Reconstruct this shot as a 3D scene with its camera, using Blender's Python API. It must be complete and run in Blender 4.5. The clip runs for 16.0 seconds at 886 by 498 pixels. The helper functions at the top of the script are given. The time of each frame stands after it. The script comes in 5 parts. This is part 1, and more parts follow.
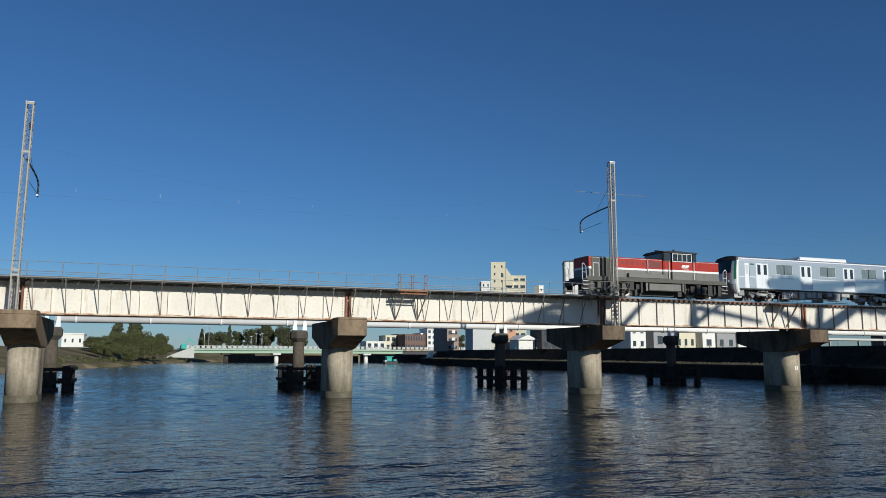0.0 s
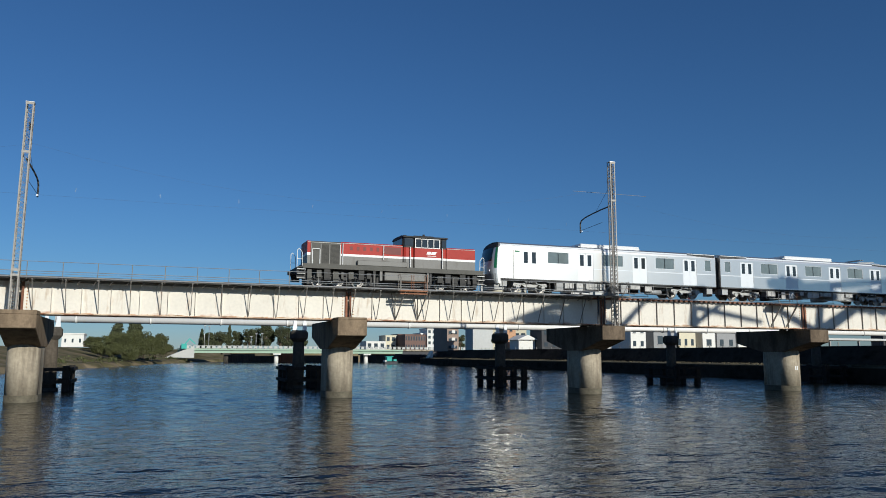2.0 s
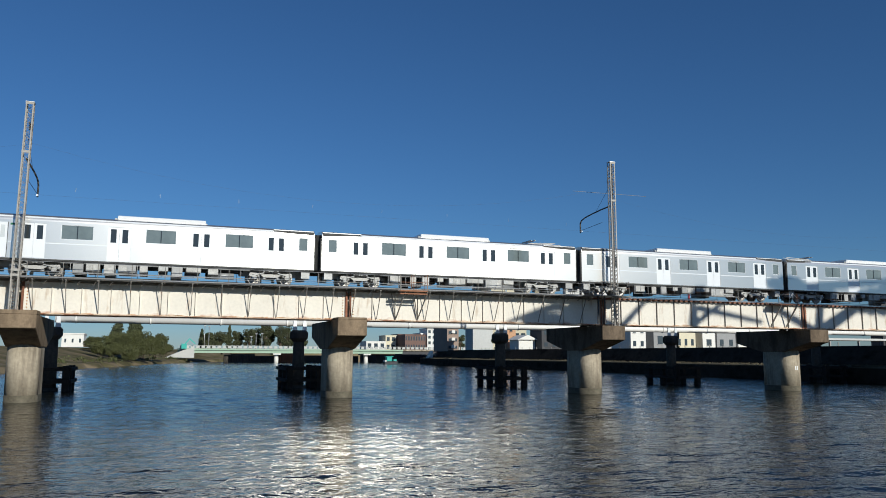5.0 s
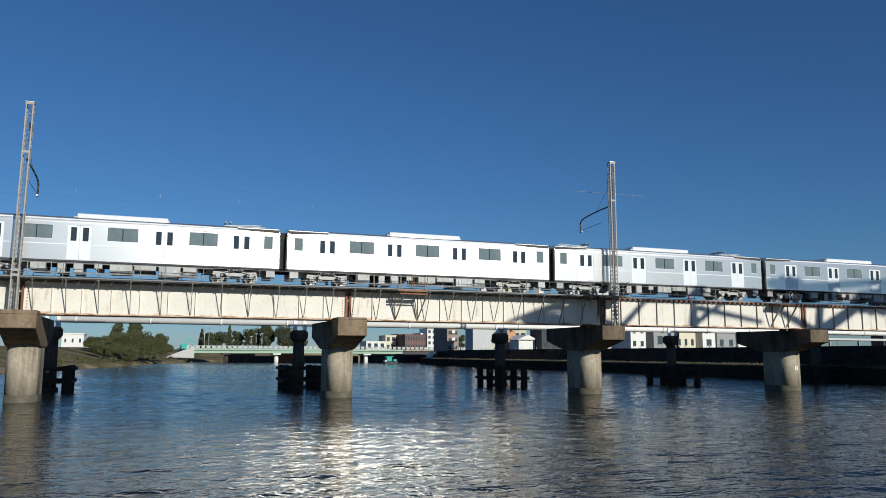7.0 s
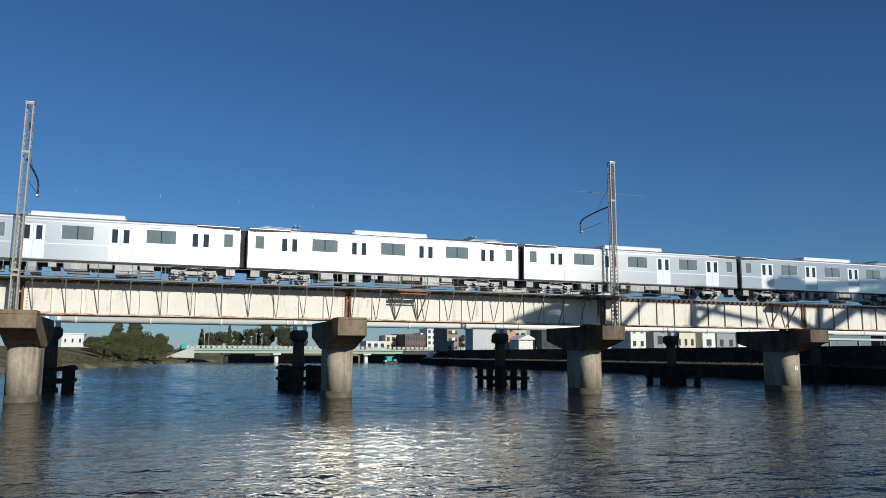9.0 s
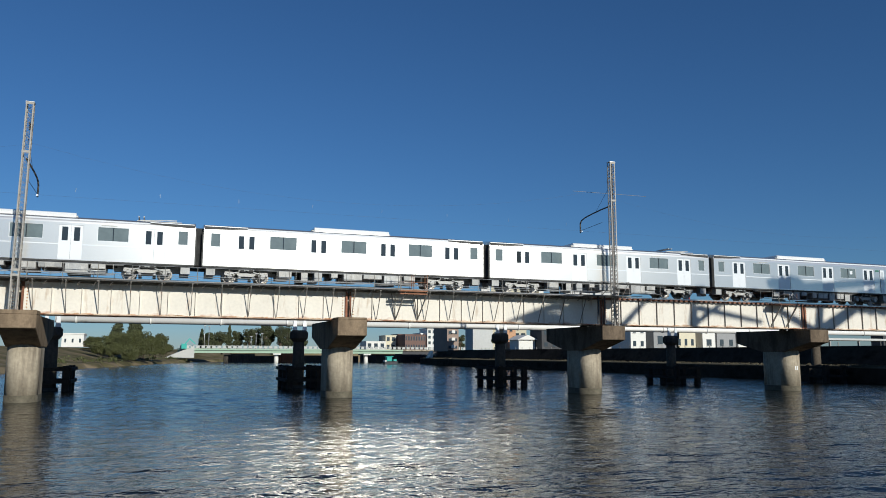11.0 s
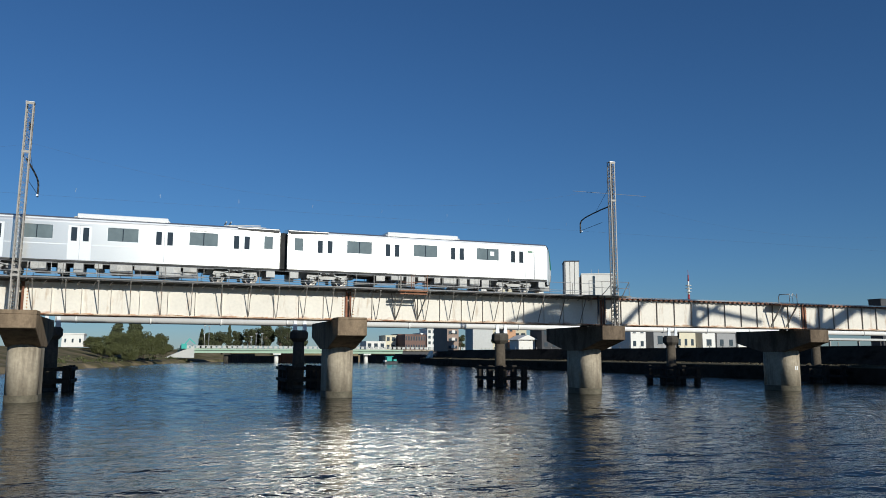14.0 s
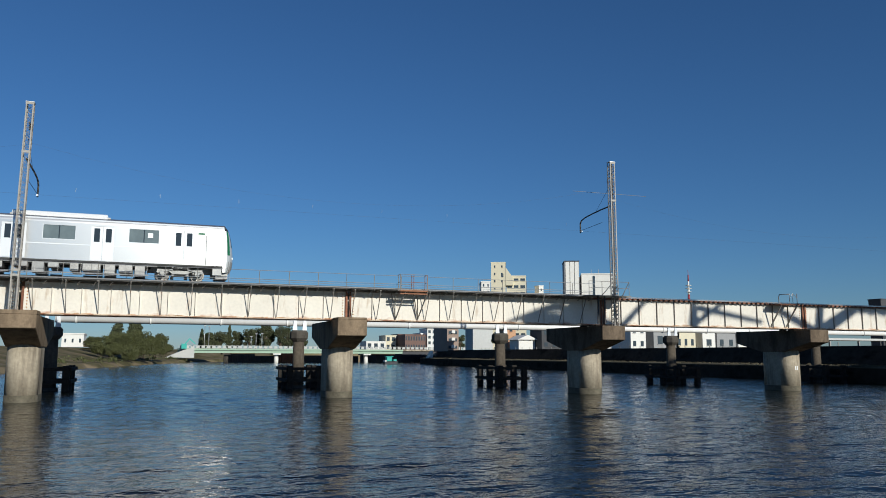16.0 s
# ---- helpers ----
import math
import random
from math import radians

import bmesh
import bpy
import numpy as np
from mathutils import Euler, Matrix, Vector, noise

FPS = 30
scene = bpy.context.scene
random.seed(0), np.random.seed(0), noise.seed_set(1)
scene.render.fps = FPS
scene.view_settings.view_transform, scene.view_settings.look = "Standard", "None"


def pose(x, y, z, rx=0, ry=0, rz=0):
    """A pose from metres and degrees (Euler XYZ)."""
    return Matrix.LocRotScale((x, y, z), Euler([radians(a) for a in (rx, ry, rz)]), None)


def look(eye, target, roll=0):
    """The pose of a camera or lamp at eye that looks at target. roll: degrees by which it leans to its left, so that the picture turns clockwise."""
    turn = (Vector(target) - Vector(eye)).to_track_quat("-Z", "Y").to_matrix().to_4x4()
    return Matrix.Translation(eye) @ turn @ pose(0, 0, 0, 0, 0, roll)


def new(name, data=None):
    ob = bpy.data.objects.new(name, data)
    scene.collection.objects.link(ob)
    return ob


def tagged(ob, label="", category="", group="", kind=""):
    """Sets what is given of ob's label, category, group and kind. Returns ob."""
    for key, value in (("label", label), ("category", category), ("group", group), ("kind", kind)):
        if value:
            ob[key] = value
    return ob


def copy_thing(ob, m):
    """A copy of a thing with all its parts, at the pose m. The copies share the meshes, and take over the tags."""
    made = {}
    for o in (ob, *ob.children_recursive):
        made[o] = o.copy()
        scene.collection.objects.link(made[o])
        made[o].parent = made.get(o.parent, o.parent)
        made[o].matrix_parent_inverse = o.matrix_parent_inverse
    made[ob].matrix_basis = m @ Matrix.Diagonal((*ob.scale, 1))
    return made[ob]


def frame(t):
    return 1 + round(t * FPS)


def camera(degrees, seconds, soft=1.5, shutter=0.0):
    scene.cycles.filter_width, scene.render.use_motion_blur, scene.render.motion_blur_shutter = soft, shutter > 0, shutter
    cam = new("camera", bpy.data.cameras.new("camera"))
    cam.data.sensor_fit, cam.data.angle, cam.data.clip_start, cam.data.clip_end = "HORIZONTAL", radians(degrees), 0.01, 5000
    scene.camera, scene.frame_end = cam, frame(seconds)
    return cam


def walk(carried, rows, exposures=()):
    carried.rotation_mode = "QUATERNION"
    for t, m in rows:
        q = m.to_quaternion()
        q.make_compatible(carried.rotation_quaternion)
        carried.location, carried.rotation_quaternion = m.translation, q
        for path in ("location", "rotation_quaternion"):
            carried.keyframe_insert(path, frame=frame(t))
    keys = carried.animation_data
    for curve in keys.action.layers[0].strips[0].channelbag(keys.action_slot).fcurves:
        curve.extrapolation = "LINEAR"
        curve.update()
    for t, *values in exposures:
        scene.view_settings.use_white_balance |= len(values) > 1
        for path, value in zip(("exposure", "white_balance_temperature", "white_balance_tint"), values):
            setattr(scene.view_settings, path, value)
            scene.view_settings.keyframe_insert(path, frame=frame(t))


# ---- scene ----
# ---------------------------------------------------------------- camera: it stands still on the near bank
EYE = Vector((0.0, 0.0, 2.95))
YAW, PITCH, ROLL = radians(20.344), radians(7.713), 0.246
AIM = EYE + Vector((math.sin(YAW) * math.cos(PITCH), math.cos(YAW) * math.cos(PITCH), math.sin(PITCH)))
cam = camera(59.30, 16.0, soft=0.9)
walk(cam, [(0.0, look(EYE, AIM, ROLL)), (16.0, look(EYE, AIM, ROLL))], exposures=[(0.0, 0.03, 5550, 6), (16.0, 0.03, 5550, 6)])

# ---------------------------------------------------------------- daylight
SUN_AZ, SUN_EL = 15.5, 21.0      # degrees from -y towards +x, and above the horizon
world = bpy.data.worlds.new("sky")
scene.world = world
world.use_nodes = True
wn = world.node_tree.nodes
sky = wn.new("ShaderNodeTexSky")
sky.sky_type, sky.sun_disc = "NISHITA", False
sky.sun_elevation, sky.sun_rotation = radians(SUN_EL), radians(180.0 - SUN_AZ)
sky.air_density, sky.dust_density, sky.ozone_density = 1.0, 0.12, 7.0
bg = wn["Background"]
bg.inputs["Strength"].default_value = 0.059
world.node_tree.links.new(sky.outputs["Color"], bg.inputs["Color"])
sun = bpy.data.lights.new("sun", "SUN")
sun.energy, sun.angle, sun.color = 4.4, radians(0.5), (1.0, 0.88, 0.70)
sa, se = radians(SUN_AZ), radians(SUN_EL)
SUN_DIR = Vector((math.sin(sa) * math.cos(se), -math.cos(sa) * math.cos(se), math.sin(se)))
sun_ob = new("sun", sun)
sun_ob.matrix_world = look(SUN_DIR * 60, (0, 0, 0))


# ---------------------------------------------------------------- materials
def mat(name, base, rough=0.6, metal=0.0, var=0.25, scale=0.7, fine=12.0, bump=0.15, spec=0.5,
        stain=None, stain_scale=(1, 1, 1), stain_low=0.52, stain_high=0.68, rand=0.0, foot=None):
    """A painted, cast or grown surface: broad and fine variation, stains with their own shape, relief."""
    m = bpy.data.materials.new(name)
    m.use_nodes = True
    nt, nodes = m.node_tree, m.node_tree.nodes
    link = nt.links.new
    p = nodes["Principled BSDF"]
    p.inputs["Roughness"].default_value, p.inputs["Metallic"].default_value = rough, metal
    p.inputs["Specular IOR Level"].default_value = spec
    tc = nodes.new("ShaderNodeTexCoord")
    broad, grain = nodes.new("ShaderNodeTexNoise"), nodes.new("ShaderNodeTexNoise")
    broad.inputs["Scale"].default_value, broad.inputs["Detail"].default_value = scale, 5
    grain.inputs["Scale"].default_value, grain.inputs["Detail"].default_value = fine, 4
    for n in (broad, grain):
        link(tc.outputs["Object"], n.inputs["Vector"])
    add = nodes.new("ShaderNodeMath")
    add.operation = "ADD"
    link(broad.outputs["Fac"], add.inputs[0])
    link(grain.outputs["Fac"], add.inputs[1])
    ramp = nodes.new("ShaderNodeMapRange")
    ramp.inputs["From Min"].default_value, ramp.inputs["From Max"].default_value = 0.6, 1.4
    ramp.inputs["To Min"].default_value, ramp.inputs["To Max"].default_value = 1 - var, 1 + var
    link(add.outputs[0], ramp.inputs["Value"])
    value = ramp.outputs["Result"]
    if rand:
        info = nodes.new("ShaderNodeObjectInfo")
        rr = nodes.new("ShaderNodeMapRange")
        rr.inputs["To Min"].default_value, rr.inputs["To Max"].default_value = 1 - rand, 1 + rand
        link(info.outputs["Random"], rr.inputs["Value"])
        mul = nodes.new("ShaderNodeMath")
        mul.operation = "MULTIPLY"
        link(value, mul.inputs[0])
        link(rr.outputs["Result"], mul.inputs[1])
        value = mul.outputs[0]
    tint = nodes.new("ShaderNodeVectorMath")
    tint.operation = "SCALE"
    tint.inputs[0].default_value = base
    link(value, tint.inputs["Scale"])
    col = tint.outputs["Vector"]
    if stain:
        mp = nodes.new("ShaderNodeMapping")
        mp.inputs["Scale"].default_value = stain_scale
        link(tc.outputs["Object"], mp.inputs["Vector"])
        sn = nodes.new("ShaderNodeTexNoise")
        sn.inputs["Scale"].default_value, sn.inputs["Detail"].default_value = 1.0, 8
        sn.inputs["Roughness"].default_value = 0.65
        link(mp.outputs["Vector"], sn.inputs["Vector"])
        sr = nodes.new("ShaderNodeMapRange")
        sr.inputs["From Min"].default_value, sr.inputs["From Max"].default_value = stain_low, stain_high
        link(sn.outputs["Fac"], sr.inputs["Value"])
        mx = nodes.new("ShaderNodeMix")
        mx.data_type = "RGBA"
        link(sr.outputs["Result"], mx.inputs["Factor"])
        link(col, mx.inputs["A"])
        mx.inputs["B"].default_value = (*stain, 1)
        col = mx.outputs["Result"]
    if foot:
        # rust that creeps up unevenly from the lower edge of a plate
        sp = nodes.new("ShaderNodeSeparateXYZ")
        link(tc.outputs["Object"], sp.inputs[0])
        fm = nodes.new("ShaderNodeMapping")
        fm.inputs["Scale"].default_value = (1.1, 1.1, 2.6)
        link(tc.outputs["Object"], fm.inputs["Vector"])
        fn = nodes.new("ShaderNodeTexNoise")
        fn.inputs["Scale"].default_value, fn.inputs["Detail"].default_value = 1.0, 9
        fn.inputs["Roughness"].default_value = 0.7
        link(fm.outputs["Vector"], fn.inputs["Vector"])
        fh = nodes.new("ShaderNodeMath")
        fh.operation = "MULTIPLY_ADD"
        fh.inputs[1].default_value = -1.0 / foot[1]
        link(sp.outputs["Z"], fh.inputs[0])
        fk = nodes.new("ShaderNodeMath")
        fk.operation = "MULTIPLY"
        fk.inputs[1].default_value = 3.0
        link(fn.outputs["Fac"], fk.inputs[0])
        link(fk.outputs[0], fh.inputs[2])
        fr = nodes.new("ShaderNodeMapRange")
        fr.inputs["From Min"].default_value, fr.inputs["From Max"].default_value = 1.05, 1.75
        fr.inputs["To Max"].default_value = 0.8
        link(fh.outputs[0], fr.inputs["Value"])
        fx = nodes.new("ShaderNodeMix")
        fx.data_type = "RGBA"
        link(fr.outputs["Result"], fx.inputs["Factor"])
        link(col, fx.inputs["A"])
        fx.inputs["B"].default_value = (*foot[0], 1)
        col = fx.outputs["Result"]
    link(col, p.inputs["Base Color"])
    if bump:
        b = nodes.new("ShaderNodeBump")
        b.inputs["Strength"].default_value, b.inputs["Distance"].default_value = bump, 0.02
        link(grain.outputs["Fac"], b.inputs["Height"])
        link(b.outputs["Normal"], p.inputs["Normal"])
    return m


def water_mat():
    m = bpy.data.materials.new("river_water")
    m.use_nodes = True
    nt, nodes = m.node_tree, m.node_tree.nodes
    link = nt.links.new
    p = nodes["Principled BSDF"]
    p.inputs["Base Color"].default_value = (0.010, 0.012, 0.010, 1)
    p.inputs["Roughness"].default_value, p.inputs["IOR"].default_value = 0.055, 1.26
    tc = nodes.new("ShaderNodeTexCoord")
    height = None
    # wind ripples, fine ripples
    for sc, st, amp, det in (((1.5, 3.2, 1), 1.0, 0.06, 2), ((5.0, 8.0, 1), 1.0, 0.014, 2)):
        mp = nodes.new("ShaderNodeMapping")
        mp.inputs["Scale"].default_value = sc
        mp.inputs["Rotation"].default_value = (0, 0, radians(-18))
        link(tc.outputs["Object"], mp.inputs["Vector"])
        n = nodes.new("ShaderNodeTexNoise")
        n.inputs["Scale"].default_value, n.inputs["Detail"].default_value = st, det
        n.inputs["Distortion"].default_value = 0.4
        link(mp.outputs["Vector"], n.inputs["Vector"])
        k = nodes.new("ShaderNodeMath")
        k.operation = "MULTIPLY"
        k.inputs[1].default_value = amp
        link(n.outputs["Fac"], k.inputs[0])
        if height is None:
            height = k.outputs[0]
        else:
            a = nodes.new("ShaderNodeMath")
            a.operation = "ADD"
            link(height, a.inputs[0])
            link(k.outputs[0], a.inputs[1])
            height = a.outputs[0]
    b = nodes.new("ShaderNodeBump")
    b.inputs["Strength"].default_value, b.inputs["Distance"].default_value = 1.0, 1.0
    link(height, b.inputs["Height"])
    link(b.outputs["Normal"], p.inputs["Normal"])
    return m


M = {}
M["water"] = water_mat()
M["cream"] = mat("cream_girder_paint", (0.71, 0.66, 0.57), 0.55, var=0.10, scale=0.5, fine=5, bump=0.1, foot=((0.44, 0.22, 0.10), 0.30),
                 stain=(0.40, 0.27, 0.16), stain_scale=(2.4, 2.4, 0.45), stain_low=0.56, stain_high=0.80)
M["cream_rust"] = mat("rusty_cream_flange", (0.60, 0.47, 0.34), 0.7, var=0.2, scale=1.2,
                      stain=(0.26, 0.11, 0.05), stain_scale=(1.1, 3, 3), stain_low=0.45, stain_high=0.62)
M["rust_stain"] = mat("flaking_rust", (0.46, 0.26, 0.13), 0.85, var=0.35, scale=5)
M["steel_grey"] = mat("weathered_steel_paint", (0.22, 0.21, 0.19), 0.6, var=0.3, scale=2,
                      stain=(0.16, 0.08, 0.045), stain_scale=(3, 3, 3))
M["rust"] = mat("rust_brown_steel", (0.21, 0.085, 0.045), 0.8, var=0.35, scale=2, rand=0.25)
M["rust_orange"] = mat("rusty_platform_steel", (0.27, 0.12, 0.06), 0.8, var=0.35, scale=3)
M["concrete"] = mat("pier_concrete", (0.39, 0.335, 0.25), 0.9, var=0.25, scale=0.8, fine=5, bump=0.35, spec=0.08,
                    stain=(0.13, 0.105, 0.078), stain_scale=(1.3, 1.3, 0.18), stain_low=0.46, stain_high=0.70)
M["concrete_cap"] = mat("stained_cap_concrete", (0.235, 0.175, 0.115), 0.85, var=0.28, scale=0.6, fine=9, bump=0.35, spec=0.08,
                        stain=(0.075, 0.056, 0.040), stain_scale=(0.9, 0.9, 0.3), stain_low=0.48, stain_high=0.7)
M["concrete_cap_old"] = mat("sooty_cap_concrete", (0.160, 0.122, 0.086), 0.9, var=0.3, scale=0.6, fine=6, bump=0.35, spec=0.06,
                            stain=(0.055, 0.042, 0.032), stain_scale=(0.9, 0.9, 0.3), stain_low=0.46, stain_high=0.68)
M["concrete_wet"] = mat("waterline_stained_concrete", (0.125, 0.110, 0.078), 0.7, var=0.4, scale=1.1, fine=6, bump=0.3, spec=0.2)
M["concrete_old"] = mat("sooty_pier_concrete", (0.105, 0.087, 0.066), 0.9, var=0.35, scale=0.7, fine=5, bump=0.4, spec=0.08,
                        stain=(0.05, 0.042, 0.033), stain_scale=(1.5, 1.5, 0.3), stain_low=0.45, stain_high=0.68)
M["concrete_dark"] = mat("old_dark_concrete", (0.085, 0.076, 0.064), 0.9, var=0.35, scale=0.7, fine=6, bump=0.4, spec=0.08,
                         stain=(0.03, 0.028, 0.024), stain_scale=(0.8, 0.8, 0.3))
M["fender"] = mat("tarred_fender_timber", (0.033, 0.029, 0.025), 0.85, var=0.45, scale=1.5, fine=8, bump=0.4, spec=0.12)
M["pipe"] = mat("white_pipe_paint", (0.82, 0.80, 0.76), 0.45, var=0.07, scale=0.8, bump=0.05,
                stain=(0.45, 0.38, 0.31), stain_scale=(0.6, 3, 3), stain_low=0.66, stain_high=0.85)
M["galv"] = mat("galvanised_steel", (0.52, 0.52, 0.51), 0.42, 0.75, var=0.15, scale=3)
M["pole"] = mat("mast_grey_steel", (0.33, 0.31, 0.28), 0.6, 0.2, var=0.25, scale=2.5,
                stain=(0.20, 0.13, 0.09), stain_scale=(3, 3, 1), stain_low=0.55, stain_high=0.75)
M["dark_steel"] = mat("dark_underframe_steel", (0.055, 0.053, 0.052), 0.7, 0.2, var=0.35, scale=2)
M["bogie"] = mat("dusty_grey_bogie", (0.40, 0.39, 0.37), 0.6, 0.25, var=0.3, scale=2.5)
M["box_grey"] = mat("grey_equipment_box", (0.33, 0.33, 0.325), 0.5, 0.2, var=0.22, scale=2, rand=0.2)
M["wheel"] = mat("wheel_steel", (0.28, 0.26, 0.235), 0.45, 0.5, var=0.25, scale=4)
M["rail"] = mat("polished_rail_steel", (0.50, 0.48, 0.46), 0.3, 0.9, var=0.15, scale=2)
M["sleeper"] = mat("bridge_timber", (0.13, 0.095, 0.07), 0.85, var=0.35, scale=2, rand=0.25)
M["stainless"] = mat("brushed_train_skin", (0.76, 0.735, 0.69), 0.275, 0.88, var=0.04, scale=0.6, fine=25, bump=0.02)
M["train_white"] = mat("white_door_film", (0.80, 0.81, 0.82), 0.30, 0.15, var=0.03, scale=1, bump=0.02)
M["window"] = mat("tinted_train_glass", (0.15, 0.18, 0.18), 0.06, 0.0, var=0.25, scale=0.8, fine=2, bump=0.0, spec=0.8)
M["window_dark"] = mat("dark_train_glass", (0.03, 0.035, 0.037), 0.06, 0.0, var=0.3, scale=0.8, fine=2, bump=0.0, spec=0.8)
M["rubber"] = mat("black_rubber", (0.022, 0.022, 0.023), 0.8, var=0.3)
M["green_band"] = mat("green_front_film", (0.02, 0.14, 0.06), 0.35, var=0.08)
M["front_film"] = mat("green_grey_front_film", (0.62, 0.64, 0.63), 0.32, 0.35, var=0.08, scale=1.5, bump=0.0)
M["black_mask"] = mat("dark_green_front_mask", (0.010, 0.045, 0.028), 0.12, var=0.2, bump=0.0)
M["loco_red"] = mat("faded_red_loco_paint", (0.36, 0.032, 0.022), 0.5, var=0.16, scale=1.0, bump=0.05, spec=0.2)
M["loco_grey"] = mat("loco_grey_paint", (0.150, 0.144, 0.132), 0.5, var=0.15, scale=1.0, bump=0.06,
                     stain=(0.11, 0.10, 0.085), stain_scale=(1.5, 1.5, 0.5))
M["loco_white"] = mat("loco_white_band", (0.78, 0.77, 0.74), 0.45, var=0.06)
M["loco_black"] = mat("loco_dark_grille", (0.036, 0.034, 0.031), 0.7, var=0.3, scale=2)
M["loco_dark_red"] = mat("sooty_red_loco_paint", (0.15, 0.025, 0.02), 0.6, var=0.2, scale=2)
M["loco_grille"] = mat("dusty_loco_radiator", (0.075, 0.071, 0.060), 0.65, var=0.25, scale=2)
M["gangway"] = mat("grey_gangway_bellows", (0.10, 0.10, 0.10), 0.7, var=0.25)
M["rail_white"] = mat("white_handrail_paint", (0.75, 0.75, 0.73), 0.45, var=0.1)
M["earth"] = mat("dry_grass_bank", (0.12, 0.105, 0.052), 0.95, var=0.45, scale=0.12, fine=1.7, bump=0.6, spec=0.08,
                 stain=(0.21, 0.165, 0.105), stain_scale=(0.12, 0.12, 0.12), stain_low=0.45, stain_high=0.62)
# base colour holds the shade of the river-facing walls; stains are random
M["levee"] = mat("shade_toned_levee_concrete", (0.042, 0.034, 0.026), 0.95, var=0.4, scale=0.15, fine=1.2, bump=0.4, spec=0.03,
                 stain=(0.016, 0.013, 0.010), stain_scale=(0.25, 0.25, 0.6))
M["berm"] = mat("dry_berm_grass", (0.125, 0.108, 0.072), 0.95, var=0.45, scale=0.3, fine=2, bump=0.6, spec=0.05)
M["leaf"] = mat("tree_leaves", (0.072, 0.078, 0.022), 0.6, var=0.5, scale=0.6, fine=3, bump=0.0)
M["leaf_dark"] = mat("conifer_leaves", (0.060, 0.068, 0.026), 0.65, var=0.5, scale=0.6, fine=3, bump=0.0)
M["bark"] = mat("tree_bark", (0.11, 0.08, 0.055), 0.9, var=0.3, scale=2)
M["parapet"] = mat("grey_white_parapet_paint", (0.46, 0.46, 0.43), 0.7, var=0.12, scale=0.3)
M["green_girder"] = mat("pale_green_bridge_paint", (0.30, 0.42, 0.31), 0.55, var=0.12, scale=0.3)
M["white_wall"] = mat("white_wall_paint", (0.74, 0.72, 0.67), 0.75, var=0.10, scale=0.15, fine=2, bump=0.05)
M["cream_wall"] = mat("cream_wall_tile", (0.66, 0.60, 0.44), 0.75, var=0.10, scale=0.15, fine=2, bump=0.05)
M["grey_wall"] = mat("grey_wall_paint", (0.30, 0.30, 0.30), 0.8, var=0.15, scale=0.15, fine=2, bump=0.05)
M["brown_wall"] = mat("brown_brick_wall", (0.17, 0.105, 0.085), 0.85, var=0.2, scale=0.2, fine=2, bump=0.05)
M["dark_wall"] = mat("dark_wall_cladding", (0.06, 0.06, 0.065), 0.8, var=0.2, scale=0.2, fine=2, bump=0.05)
M["rust_wall"] = mat("rust_sheet_pile", (0.22, 0.095, 0.055), 0.85, var=0.3, scale=0.2, fine=2)
M["pane"] = mat("window_pane", (0.05, 0.065, 0.08), 0.08, var=0.3, scale=0.3, bump=0.0, spec=0.7)
M["teal"] = mat("teal_boat_paint", (0.03, 0.36, 0.30), 0.5, var=0.12)
M["mast_red"] = mat("mast_red_paint", (0.26, 0.035, 0.05), 0.6, var=0.1)
M["wire"] = mat("overhead_wire", (0.06, 0.07, 0.09), 0.6, 0.2, var=0.1)
M["tan_wall"] = mat("tan_brown_tile_wall", (0.30, 0.225, 0.18), 0.85, var=0.15, scale=0.2, fine=2, bump=0.05)
M["grey_light_wall"] = mat("pale_grey_render", (0.52, 0.52, 0.50), 0.85, var=0.12, scale=0.2, fine=2, bump=0.05)
M["orange_wall"] = mat("orange_tile_wall", (0.52, 0.30, 0.17), 0.8, var=0.12, scale=0.2, fine=2)


# ---------------------------------------------------------------- mesh helpers
def box(bm, x0, x1, y0, y1, z0, z1, rot=None, at=None):
    vs = [bm.verts.new((x, y, z)) for x in (x0, x1) for y in (y0, y1) for z in (z0, z1)]
    for f in ((0, 1, 3, 2), (4, 6, 7, 5), (0, 4, 5, 1), (2, 3, 7, 6), (0, 2, 6, 4), (1, 5, 7, 3)):
        bm.faces.new([vs[i] for i in f])
    return vs


def bevel(bm, width, segments=1):
    bmesh.ops.bevel(bm, geom=bm.edges[:], offset=width, segments=segments, affect="EDGES", profile=0.6)


def tube(bm, p0, p1, r0, r1=None, n=8, caps=True):
    p0, p1 = Vector(p0), Vector(p1)
    r1 = r0 if r1 is None else r1
    q = (p1 - p0).to_track_quat("Z", "Y")
    rings = []
    for p, r in ((p0, r0), (p1, r1)):
        rings.append([bm.verts.new(p + q @ Vector((r * math.cos(2 * math.pi * i / n), r * math.sin(2 * math.pi * i / n), 0))) for i in range(n)])
    for i in range(n):
        f = bm.faces.new((rings[0][i], rings[0][(i + 1) % n], rings[1][(i + 1) % n], rings[1][i]))
        f.smooth = n > 6
    if caps:
        bm.faces.new(rings[0][::-1])
        bm.faces.new(rings[1])


def bar(bm, p0, p1, w, d=None):
    """A square bar between two points."""
    d = d or w
    p0, p1 = Vector(p0), Vector(p1)
    q = (p1 - p0).to_track_quat("Z", "Y")
    r = []
    for p in (p0, p1):
        r.append([bm.verts.new(p + q @ Vector((a * w / 2, b * d / 2, 0))) for a, b in ((-1, -1), (1, -1), (1, 1), (-1, 1))])
    for i in range(4):
        bm.faces.new((r[0][i], r[0][(i + 1) % 4], r[1][(i + 1) % 4], r[1][i]))
    bm.faces.new(r[0][::-1])
    bm.faces.new(r[1])


